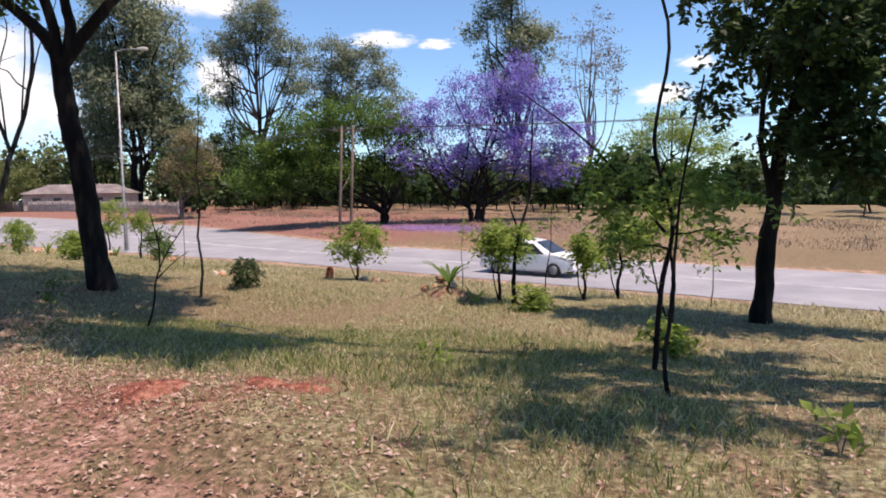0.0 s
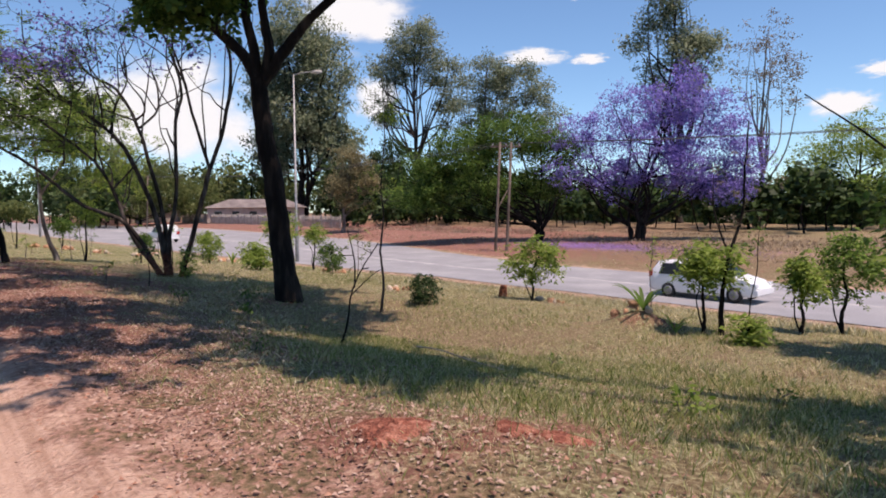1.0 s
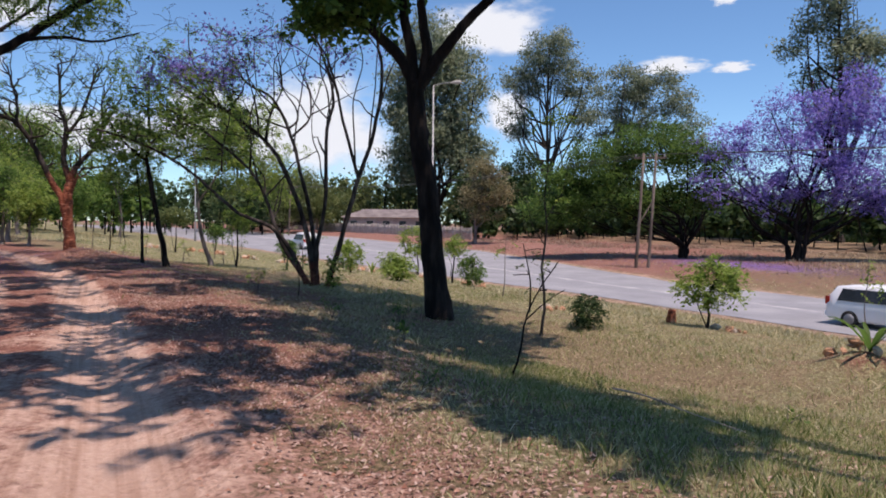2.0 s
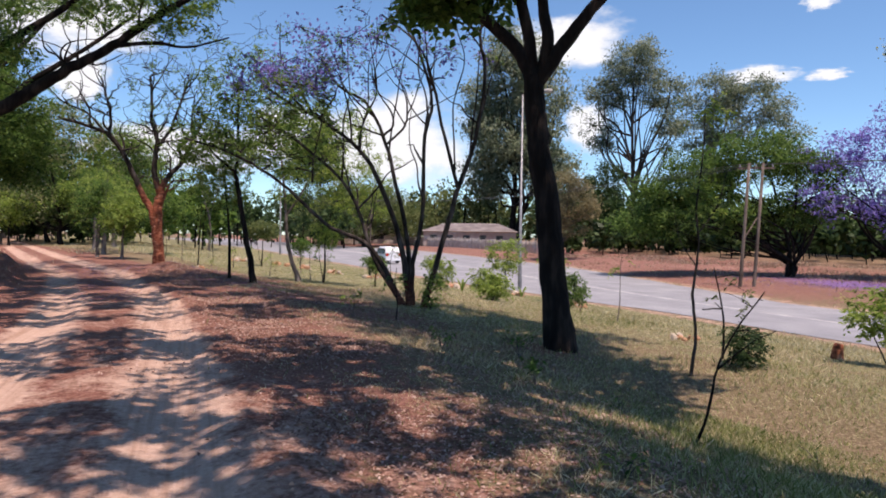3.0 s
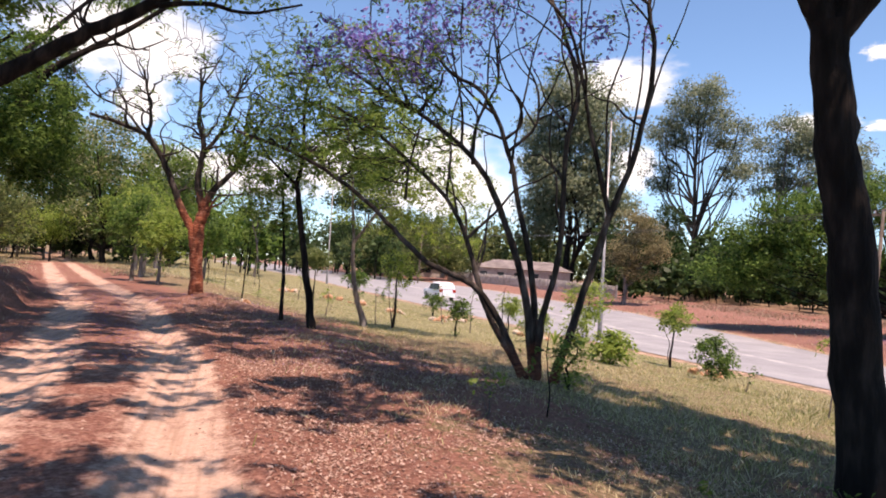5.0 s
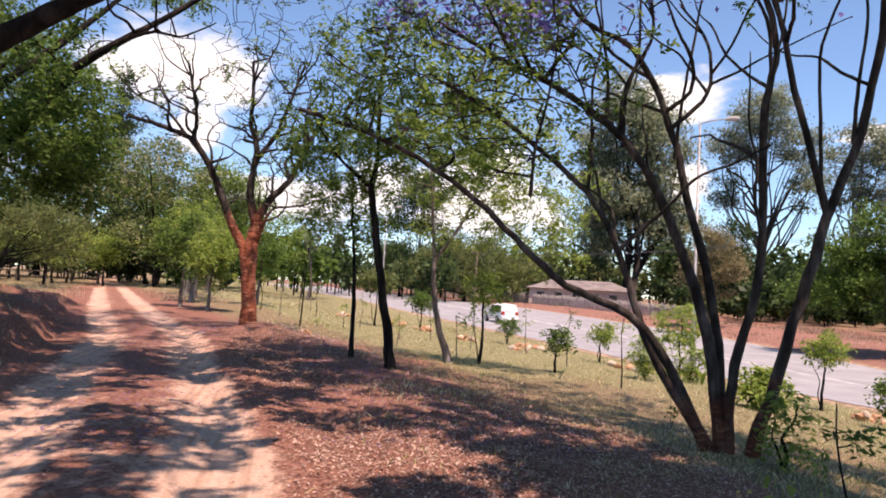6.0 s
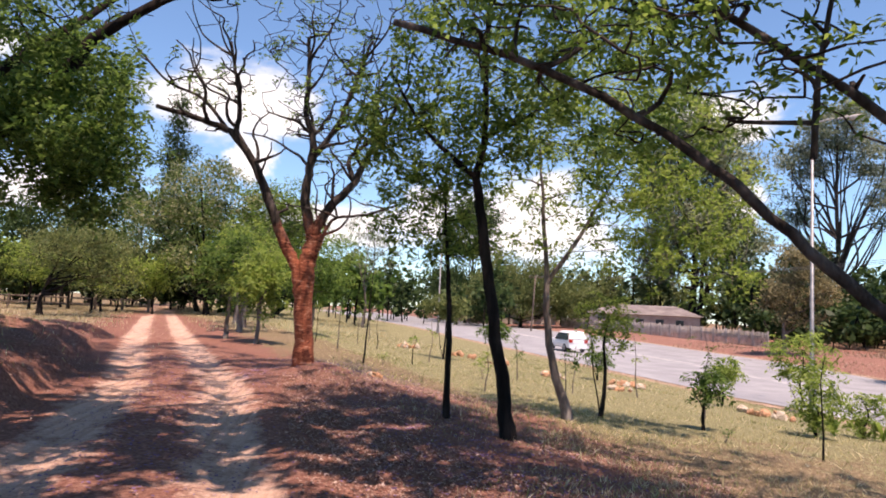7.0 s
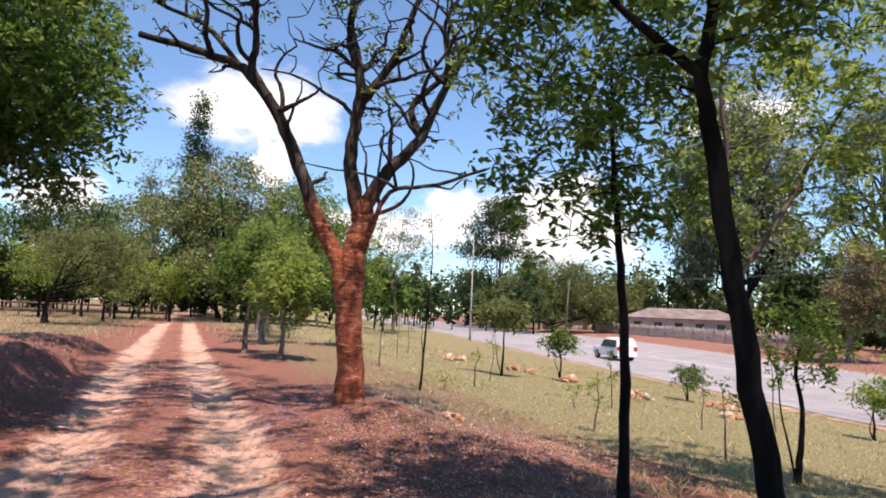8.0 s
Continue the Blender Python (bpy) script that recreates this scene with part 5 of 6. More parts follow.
# thin stems standing in the grass towards the far end of the verge
thin = [(-26.4, 25.1, 3.6, 0.03), (-22.7, 25.5, 1.0, 0.02), (-20.5, 25.4, 1.1, 0.02), (-27.7, 28.3, 1.0, 0.02), (-30.9, 28.0, 1.7, 0.025), (-29, 30.5, 1.4, 0.02), (-33, 31.8, 1.6, 0.02), (-35.5, 33, 1.8, 0.02), (-24.6, 29.5, 1.3, 0.02), (-15.6, 24.6, 1.6, 0.02), (-18.7, 28.2, 1.9, 0.02), (-21.5, 30.8, 1.7, 0.02), (-10.5, 16.2, 1.0, 0.012), (-7.9, 22.4, 1.9, 0.018), (-22, 28.2, 1.2, 0.015), (-34, 29.5, 1.5, 0.02), (-37.5, 35.5, 1.9, 0.02), (0.2, 17.2, 1.7, 0.014), (1.9, 16.6, 2.0, 0.016), (4.6, 14.6, 1.3, 0.014)]
for k, (px, py, h, r0) in enumerate(thin):
    rr = np.random.default_rng(170 + k)
    tree("thin_sapling", px, py, "thin young sapling with a few small leaves", [stem(h, r0, (rr.normal() * 0.12, rr.normal() * 0.12), 0.05, 0.005, 170 + k)], [((0, 0, h * 0.8), (0.25, 0.25, h * 0.25), 9, 0.2)], BARK_GREY if k % 3 else BARK_DARK, LEAF_LIGHT if k % 2 else LEAF_GREEN, 0.08, 9, 0.07, 170 + k, 5, 0.004, category="sapling", group="thin saplings in the grass")

# ---- turf, fallen leaves ----
def blades(name, count, area, size, width, keep, mat, seed, label, lean=0.45):
    """Grass blades scattered over a stretch of the plan where keep(u, v) lets them grow."""
    r = np.random.default_rng(seed)
    u, v = r.uniform(area[0], area[1], count), r.uniform(area[2], area[3], count)
    ok = r.uniform(0, 1, count) < keep(u, v)
    u, v = u[ok], v[ok]
    n = len(u)
    x, y = to_xy(u, v)
    base = np.stack([x, y, height(u, v) - 0.01], 1)
    a = r.uniform(0, 6.283, n)
    side = np.stack([np.cos(a), np.sin(a), 0 * a], 1)
    tilt = r.normal(0, lean, n)
    h = size * r.uniform(0.45, 1.3, n) * (0.75 + 0.5 * np.clip(ripple(u, v, 1.3, 5), -0.8, 1))
    out = np.stack([-np.sin(a), np.cos(a), 0 * a], 1)
    top = base + np.stack([0 * h, 0 * h, h], 1) + out * (tilt * h)[:, None] + side * (r.normal(0, 0.3, n) * h)[:, None]
    mid = base + (top - base) * 0.55 + np.stack([0 * h, 0 * h, h * 0.12], 1)
    w = (width * r.uniform(0.7, 1.3, n))[:, None]
    verts = np.stack([base - side * w, base + side * w, mid + side * w * 0.9, top], 1).reshape(-1, 3)
    f = np.arange(4 * n).reshape(-1, 4)
    tagged(new(name, mesh_from(name, verts, f, mat)), label, "grass", kind="stuff")


def turf_keep(u, v):
    d = v - track_mid(u)
    k = np.interp(d, [1.6, 2.8, 4.6, 5.6], [0.02, 0.12, 0.65, 1.0])
    k = k * (0.5 + 0.5 * np.clip(0.75 + ripple(u, v, 0.9, 6), 0, 1))
    return np.clip(k * (1 - 0.9 * np.clip(soil_mask(u, v) - 0.25, 0, 1)), 0, 1)


def green_keep(u, v):
    return turf_keep(u, v) * np.clip(0.45 + 0.9 * ripple(u, v, 0.55, 8), 0.08, 1)


def tuft_keep(u, v):
    return np.maximum(turf_keep(u, v), np.interp(v - track_mid(u), [1.4, 2.2, 4.5], [0, 0.45, 0.6])) * np.clip(0.5 + 1.1 * ripple(u, v, 4.5, 14), 0.08, 1)


def tall_keep(u, v):
    return turf_keep(u, v) * np.clip(ripple(u, v, 1.6, 12) - 0.1, 0, 1)


blades("near_dry_grass", 180000, (0, 13, 3.0, 9), 0.042, 0.0022, tuft_keep, STRAW, 199, "short straw-coloured dry grass beside the track", 0.8)
blades("near_green_grass", 190000, (0, 13, 3.0, 9), 0.095, 0.0028, green_keep, GRASS, 200, "thin green grass beside the track", 0.4)
blades("dry_grass", 84000, (-3, 24, 3.5, 16), 0.075, 0.0032, turf_keep, STRAW, 201, "short straw-coloured dry grass on the verge", 0.8)
blades("green_grass", 100000, (-3, 24, 3.5, 16), 0.09, 0.0042, green_keep, GRASS, 202, "patches of short green grass on the verge")
blades("wood_floor_grass", 80000, (13, 33, 4.4, 10), 0.075, 0.0034, lambda u, v: np.interp(v - track_mid(u), [2.0, 3.0, 6.5], [0, 0.3, 0.9]) * np.clip(ripple(u, v, 2.4, 55) + 0.15, 0, 1), STRAW, 215, "scattered tufts of dry grass among the fallen leaves", 0.6)
blades("far_dry_grass", 17000, (22, 60, 5, 24), 0.1, 0.007, turf_keep, STRAW, 203, "dry grass on the slope down to the road", 0.8)
blades("far_green_grass", 56000, (22, 60, 5, 24), 0.08, 0.006, green_keep, GRASS, 204, "green grass on the slope down to the road", 0.7)
blades("slope_grass", 24000, (-12, 24, 14.5, 26.3), 0.16, 0.009, turf_keep, STRAW, 205, "tall dry grass along the road's edge")
blades("grass_tufts", 44000, (-3, 30, 4, 16), 0.1, 0.003, tall_keep, STRAW, 206, "tufts of taller dry grass")
blades("field_grass", 60000, (-10, 90, 44, 72), 0.3, 0.03, lambda u, v: np.clip(ripple(u, v, 0.35, 15) + 0.3, 0, 1) * np.maximum(np.interp(v, [46, 58], [0.06, 1]), np.interp(u, [8, 30], [0.9, 0.06])), BROWN_GRASS, 207, "tall brown dry grass in the field beyond the road")
blades("verge_grass", 16000, (10, 90, 37.5, 50), 0.14, 0.02, lambda u, v: np.clip(ripple(u, v, 0.5, 16) - 0.1, 0, 1) * np.interp(roadwise(u, v), [37.6, 38.4, 46, 50], [0, 1, 0.7, 0.3]), STRAW, 217, "thin dry grass on the red earth across the road")
blades("bank_grass", 26000, (24, 62, -9, 0.5), 0.16, 0.007, lambda u, v: np.interp(v - track_mid(u), [-9, -4.4, -3.4, -1.5], [1, 0.8, 0.2, 0.02]), STRAW, 208, "dry grass on the bank beside the track")
blades("bank_grass_far", 16000, (50, 110, -22, 12), 0.2, 0.014, lambda u, v: np.interp(np.abs(v - track_mid(u)), [1.2, 2.2], [0, 0.9]), STRAW, 209, "dry grass either side of the track's far end")


def litter_keep(u, v):
    d = v - track_mid(u)
    k = np.interp(d, [-2.6, -1.8, -1.2, -0.4, 0.4, 1.2, 1.7, 3.4, 5.2, 7], [0.5, 0.6, 0.06, 0.12, 0.08, 0.1, 0.9, 1.0, 0.7, 0.1])
    k = np.maximum(k, wooded(u) * np.interp(d, [1.6, 2, 5.4, 6.8], [0, 1, 0.8, 0.1]))
    k = k * np.interp(u, [9, 13], [0, 1]) + k * np.interp(u, [9, 13], [1, 0]) * np.maximum(np.interp(d, [1.2, 1.7, 2.6, 3.6], [0.1, 1, 0.9, 0.25]), np.clip(1.6 * ripple(u, v, 0.9, 71) - 0.1, 0, 1))
    return k * np.interp(u, [0, 8, 12, 36], [0.6, 0.7, 1, 1]) * np.clip(0.5 + 0.9 * ripple(u, v, 1.1, 17), 0.04, 1)


r = np.random.default_rng(210)
u, v = np.concatenate([r.uniform(-1, 36, 100000), r.uniform(1.5, 14, 80000), r.uniform(13, 31, 100000)]), np.concatenate([r.uniform(-2, 9.5, 100000), r.uniform(2.2, 7.6, 80000), r.uniform(3.6, 8.4, 100000)])
ok = r.uniform(0, 1, len(u)) < litter_keep(u, v)
u, v = u[ok], v[ok]
x, y = to_xy(u, v)
spots = np.stack([x, y, height(u, v) + r.uniform(0.003, 0.014, len(u))], 1)
n = len(spots)
a, L = r.uniform(0, 6.283, n), r.uniform(0.016, 0.048, n)
al = np.stack([np.cos(a), np.sin(a), r.normal(0, 0.22, n)], 1)
ac = np.stack([-np.sin(a), np.cos(a), r.normal(0, 0.28, n)], 1)
curl = np.stack([0 * a, 0 * a, r.uniform(0, 0.35, n) * L], 1)
verts = np.stack([spots - al * L[:, None] * 0.5, spots + ac * L[:, None] * 0.26 + curl, spots + al * L[:, None] * 0.5, spots - ac * L[:, None] * 0.26 + curl], 1)
tagged(new("fallen_leaves", mesh_from("fallen_leaves", verts.reshape(-1, 3), np.arange(4 * n).reshape(-1, 4), LITTER)), "dry brown leaves strewn beside the track", "fallen leaves", kind="stuff")
u, v = r.normal(34, 8, 7000), r.normal(49.5, 3.4, 7000)
x, y = to_xy(u, v)
vv, ff = leaves(np.stack([x, y, 0 * x], 1), 0.16, r, 0.7, 0)
vv[:, 2] = vv[:, 2] * 0.15 + np.repeat(height(u, v) + 0.03, 4)
WILTED = leaf_material("wilted_blossom", [(0.085, 0.05, 0.11), (0.13, 0.08, 0.18), (0.2, 0.14, 0.29)], 0.2, 0.8)
tagged(new("fallen_blossom", mesh_from("fallen_blossom", vv, ff, WILTED)), "violet blossom carpeting the red earth", "fallen blossom", kind="stuff")
u = r.uniform(20, 36, 12000)
v = track_mid(u) + np.where(r.uniform(0, 1, len(u)) < 0.7, r.normal(3.4, 0.9, len(u)), r.normal(0, 0.7, len(u)))
x, y = to_xy(u, v)
vv, ff = leaves(np.stack([x, y, 0 * x], 1), 0.034, r, 0.7, 0)
vv[:, 2] = vv[:, 2] * 0.3 + np.repeat(height(u, v) + 0.015, 4)
tagged(new("fallen_petals", mesh_from("fallen_petals", vv, ff, WILTED)), "faded violet petals among the leaves beside the track", "fallen blossom", kind="stuff")

# pebbles and clods
r = np.random.default_rng(211)
n = 2600
u = r.uniform(-2, 36, n)
v = track_mid(u) + r.choice([-1, 1, 1], n) * (1.1 + np.abs(r.normal(0, 1.1, n)))
x, y = to_xy(u, v)
s = r.uniform(0.006, 0.02, n)
c = np.stack([x, y, height(u, v) + s * 0.3], 1)
axes = np.array([[1, 0, 0], [-0.5, 0.87, 0], [-0.5, -0.87, 0], [0, 0, 0.8]])
vv = c[:, None] + axes[None] * s[:, None, None] * r.uniform(0.6, 1.4, (n, 4, 1))
ff = (np.arange(n)[:, None, None] * 4 + np.array([[0, 1, 3], [1, 2, 3], [2, 0, 3]])[None]).reshape(-1, 3)
CLOD = material("earth_clods", [(0.24, 0.1, 0.065), (0.36, 0.19, 0.13), (0.46, 0.29, 0.21)], 3, 0.95, 0.3, 40)
tagged(new("earth_clods", mesh_from("earth_clods", vv.reshape(-1, 3), ff, CLOD, False)), "small clods and pebbles on the red earth", "pebbles", kind="stuff")


# ---- stones, stump, logs ----
STONE = material("broken_brick_rubble", [(0.3, 0.14, 0.08), (0.48, 0.26, 0.15), (0.62, 0.42, 0.28)], 6, 0.9, 0.5, 30)
PALE_STONE = material("pale_rubble", [(0.36, 0.29, 0.22), (0.5, 0.42, 0.33), (0.6, 0.52, 0.43)], 6, 0.9, 0.5, 30)


def stone_mesh(seed, mat):
    r = np.random.default_rng(seed)
    bm = bmesh.new()
    bmesh.ops.create_icosphere(bm, subdivisions=1, radius=1)
    k = r.uniform(0.7, 1.35, 3)
    for w in bm.verts:
        q = w.co
        f = 1 + 0.5 * noise.noise(q * 1.4 + Vector((seed, 0, 0)))
        w.co = Vector((q.x * k[0], q.y * k[1], q.z * k[2] * 0.6)) * f
    me = bpy.data.meshes.new("stone")
    bm.to_mesh(me)
    bm.free()
    me.materials.append(mat)
    return me


STONES = [stone_mesh(s, STONE) for s in range(4)] + [stone_mesh(4, PALE_STONE)]


def stone_heap(x, y, w, h, seed, label, count=14):
    r = np.random.default_rng(seed)
    top = root("stone_heap", x, y, ground_at(x, y), label, "stone heap", "heaps of rubble along the verge")
    for k in range(count):
        d, a = w * 0.5 * math.sqrt(r.uniform()), r.uniform(0, 6.28)
        px, py = d * math.cos(a), d * math.sin(a)
        s = r.uniform(0.06, 0.15) * (0.4 + w * 0.5)
        ob = put("stone", STONES[r.integers(0, 5)], top)
        z = ground_at(x + px, y + py) - ground_at(x, y)
        ob.matrix_local = Matrix.LocRotScale((px, py, z + s * 0.4 + max(0, h * (1 - 2 * d / w)) * r.uniform(0, 0.9)), Euler(tuple(r.uniform(0, 6.28, 3))), (s, s, s))


for k, (px, py, w, h, lab) in enumerate([(-18.95, 33.3, 1.5, 0.25, "heap of red-brown rubble by the road"), (-24.6, 36.5, 1.3, 0.2, "heap of pale rubble by the road"), (-26.4, 34.2, 1.1, 0.2, "low heap of pale rubble in the grass"), (-29.5, 35.3, 1.2, 0.2, "heap of pale rubble in the grass"), (-32.5, 36.6, 1.2, 0.2, "heap of pale rubble in the grass"), (-36, 36.6, 1.2, 0.15, "low heap of rubble in the grass"), (-23.1, 33.0, 0.9, 0.15, "low heap of rubble in the grass"), (-11.5, 29.6, 1.1, 0.2, "pale rubble on the grass slope"), (-15.2, 33.2, 1.0, 0.15, "pale rubble on the grass slope"), (-1.95, 19.26, 0.8, 0.1, "heap of red clods beside the young tree"), (-0.2, 15.0, 0.8, 0.2, "red earth heap under the spiky plant"), (-22.9, 22.18, 0.35, 0.05, "pale stones beside a thin stem"), (-5.8, 19.6, 0.7, 0.1, "red clods on the verge")]):
    stone_heap(px, py, w, h, 220 + k, lab, 16 if w > 1 else 7)

RED_EARTH = material("loose_red_earth", [(0.13, 0.045, 0.032), (0.24, 0.085, 0.056), (0.4, 0.19, 0.135)], 16, 0.95, 1.0, 70, (1, 1, 1), 0.4)


def earth_mound(x, y, w, h, seed):
    """A low crumbly dome of loose soil, ragged at its foot."""
    r = np.random.default_rng(seed)
    rings, sides = 9, 26
    lobes = 1 + 0.16 * np.sin(np.arange(sides) * 6.283 / sides * 3 + seed) + r.normal(0, 0.05, sides)
    verts, faces = [], []
    for i in range(rings):
        q = (i + 0.15) / (rings - 0.85)
        for k in range(sides):
            a = k * 6.283 / sides
            px, py = math.cos(a) * w * q * lobes[k], math.sin(a) * w * q * lobes[k]
            crumb = r.uniform(-1, 1) * 0.16 * h * (q < 0.95)
            verts.append((px, py, ground_at(x + px, y + py) - ground_at(x, y) + h * (1 - q * q) + crumb - 0.02 * (q > 0.95)))
            if i:
                j, n = (i - 1) * sides, (k + 1) % sides
                faces.append((j + k, j + sides + k, j + sides + n, j + n))
    top = root("earth_mound", x, y, ground_at(x, y), "low mound of loose red earth in the grass", "earth mound", "red mounds on the verge")
    put("soil", mesh_from("soil", verts, faces, RED_EARTH, False), top)


for k, (px, py, w, h) in enumerate([(-1.98, 6.51, 0.23, 0.05), (-1.33, 6.73, 0.15, 0.035), (-1.06, 6.8, 0.17, 0.035)]):
    earth_mound(px, py, w, h, 320 + k)

top = root("tree_stump", -3.1, 19.5, ground_at(-3.1, 19.5), "short weathered red-brown stump on the verge", "stump")
v, f = tube([(0, 0, -0.1), (0, 0, 0.1), (0.02, 0, 0.22), (0.03, 0, 0.28), (0.03, 0, 0.285)], [0.13, 0.1, 0.09, 0.07, 0.02], 10, 0.08, np.random.default_rng(3))
put("stump", mesh_from("stump", v, f, BARK_RED), top)
top = root("fallen_stick", -2.35, 10.0, ground_at(-2.35, 10.0) + 0.05, "long pale dry stick lying in the grass", "stick")
v, f = tube(smooth_line([(-0.55, 0.5, 0.02), (-0.2, 0.2, 0.05), (0.2, -0.15, 0.03), (0.6, -0.55, 0.04)]), np.linspace(0.009, 0.003, 13), 6)
put("stick", mesh_from("stick", v, f, BARK_PALE), top)


# ---- spiky plants and seedlings ----
def spiky(x, y, h, count, seed, label, mat=LEAF_GREEN, flat=0.7):
    r = np.random.default_rng(seed)
    top = root("spiky_plant", x, y, ground_at(x, y), label, "plant", "plants of the verge")
    for k in range(count):
        a, L = k / count * 6.283 + r.normal() * 0.3, h * r.uniform(0.7, 1.2)
        o = np.array([math.cos(a), math.sin(a), 0])
        s = np.linspace(0, 1, 6)[:, None]
        line = o * (s * L * flat * r.uniform(0.6, 1.1)) + np.array([0, 0, 1]) * (L * (s * 1.1 - 0.6 * s**2.2))
        w = 0.05 * L * np.array([0.5, 0.9, 1, 0.8, 0.5, 0.05])[:, None]
        p = np.array([-o[1], o[0], 0])
        v = np.concatenate([line - p * w, line - np.array([0, 0, 0.5]) * w, line + p * w])
        f = np.array([[i + 6 * j, i + 1 + 6 * j, i + 7 + 6 * j, i + 6 + 6 * j] for j in (0, 1) for i in range(5)])
        put("leaf", mesh_from("leaf", v, f, mat), top)


spiky(-0.1, 14.9, 0.75, 9, 241, "spiky palm-like plant on a red earth heap")
spiky(0.35, 14.2, 0.5, 6, 242, "small spiky plant in the grass", LEAF_LIGHT)
spiky(-16.7, 30.6, 0.9, 7, 243, "upright broad-bladed plant by the road", LEAF_LIGHT, 0.4)
spiky(-15.8, 31.0, 0.9, 7, 244, "upright broad-bladed plant by the road", LEAF_LIGHT, 0.4)
spiky(-15.0, 33.0, 0.8, 8, 245, "pale-bladed plant by the road", LEAF_LIGHT, 0.5)


def seedling(x, y, h, w, n, seed, label, leaf=LEAF_GREEN, ls=0.07):
    r = np.random.default_rng(seed)
    top = root("seedling", x, y, ground_at(x, y), label, "plant", "plants of the verge")
    pieces, ends = [], []
    for k in range(max(3, n // 12)):
        a = r.uniform(0, 6.28)
        e = np.array([math.cos(a) * w * r.uniform(0.2, 0.6), math.sin(a) * w * r.uniform(0.2, 0.6), h * r.uniform(0.6, 1)])
        line = smooth_line([(0, 0, -0.02), e * [0.4, 0.4, 0.6], e])
        pieces.append(tube(line, np.linspace(0.006, 0.002, len(line)), 4))
        ends.append(line[4:])
    v, f = joined(pieces)
    put("stems", mesh_from("stems", v, f, BARK_GREY), top)
    e = np.vstack(ends)
    v, f = leaves(e[r.integers(0, len(e), n)] + r.normal(0, 0.04, (n, 3)), ls, r, 0.5, 0)
    put("foliage", mesh_from("foliage", v, f, leaf), top)


for k, (px, py, h, w, n, lf, ls) in enumerate([(-0.31, 7.96, 0.22, 0.35, 40, LEAF_LIGHT, 0.08), (-6.31, 12.92, 0.35, 0.5, 60, LEAF_GREEN, 0.07), (-7.24, 14.61, 0.4, 0.7, 90, LEAF_GREEN, 0.06), (-10.7, 15.1, 0.6, 0.5, 50, LEAF_LIGHT, 0.07), (-8.0, 13.6, 0.3, 0.5, 60, LEAF_GREEN, 0.06), (1.9, 5.9, 0.25, 0.3, 26, LEAF_LIGHT, 0.1), (-5.2, 12.6, 0.2, 0.3, 30, LEAF_GREEN, 0.05), (-3.3, 12.2, 0.2, 0.35, 36, LEAF_OLIVE, 0.05), (-1.4, 10.6, 0.18, 0.3, 26, LEAF_GREEN, 0.05), (-13.2, 20.6, 0.5, 0.5, 50, LEAF_GREEN, 0.07), (-26.5, 25.9, 0.4, 0.4, 30, LEAF_LIGHT, 0.07), (-17.0, 24.5, 0.3, 0.4, 36, LEAF_GREEN, 0.06), (-24.4, 27.6, 0.5, 0.4, 36, LEAF_LIGHT, 0.07), (-9.6, 24.6, 0.6, 0.5, 50, LEAF_GREEN, 0.07), (-4.3, 9.4, 0.15, 0.25, 24, LEAF_GREEN, 0.05), (0.6, 9.2, 0.16, 0.3, 24, LEAF_GREEN, 0.05)]):
    seedling(px, py, h, w, n, 260 + k, "small green broad-leaved seedling in the grass" if lf is LEAF_LIGHT else "low dark green herb in the grass", lf, ls)

# ---- power line ----
WIRE = material("dark_wire", [(0.05, 0.05, 0.05), (0.07, 0.07, 0.07), (0.09, 0.09, 0.09)], 5, 0.6, 0)


def power_pole(x, y, twin):
    z = ground_at(x, y)
    top = root("power_pole", x, y, z, "weathered timber twin power pole with a crossarm" if twin else "weathered timber power pole with a crossarm", "power pole", "poles of the power line", radians(12))
    for s in (-0.45, 0.45) if twin else (0,):
        v, f = tube([(s, 0, -0.2), (s + 0.2, 0, 4), (s + 0.42, 0, 8.7)], [0.13, 0.115, 0.09], 10)
        put("post", mesh_from("post", v, f, TIMBER), top)
    if twin:
        v, f = tube([(-0.35, 0.02, 3.2), (0.75, 0.02, 5.2)], [0.05, 0.05], 8)
        put("brace", mesh_from("brace", v, f, TIMBER), top)
    bm = bmesh.new()
    bmesh.ops.create_cube(bm, size=1, matrix=Matrix.Translation((0.45, 0.12, 8.35)) @ Matrix.Diagonal((2.4, 0.1, 0.14, 1)))
    bmesh.ops.bevel(bm, geom=bm.edges[:], offset=0.012, segments=1)
    part("crossarm", bm, TIMBER, top)
    for s in (-0.6, 0.45, 1.5):
        v, f = tube([(s, 0.12, 8.4), (s, 0.12, 8.5), (s, 0.12, 8.55), (s, 0.12, 8.62)], [0.02, 0.05, 0.05, 0.02], 8)
        put("insulator", mesh_from("insulator", v, f, CONCRETE), top, "pale ceramic insulator")
    return np.array([x, y, z])


pu, pv = to_uv(-8.3, 57.6)
ends = [power_pole(*to_xy(pu + d, pv), d == 0) for d in (-78, 0, 78)]
for a, b in zip(ends, ends[1:]):
    for s in (-0.6, 0.45, 1.5):
        o = np.array([s * math.cos(radians(12)), s * math.sin(radians(12)) + 0.1, 8.62])
        t = np.linspace(0, 1, 21)[:, None]
        line = (a + o) * (1 - t) + (b + o) * t - np.array([0, 0, 1.1]) * 4 * t * (1 - t)
        v, f = tube(line, np.full(21, 0.014), 4)
        tagged(new("overhead_wire", mesh_from("overhead_wire", v, f, WIRE)), "thin overhead wire strung between timber poles", "wire", "wires of the power line")

x, y = to_xy(95, 22.4)
street_lamp(x, y, 12.0, radians(20))

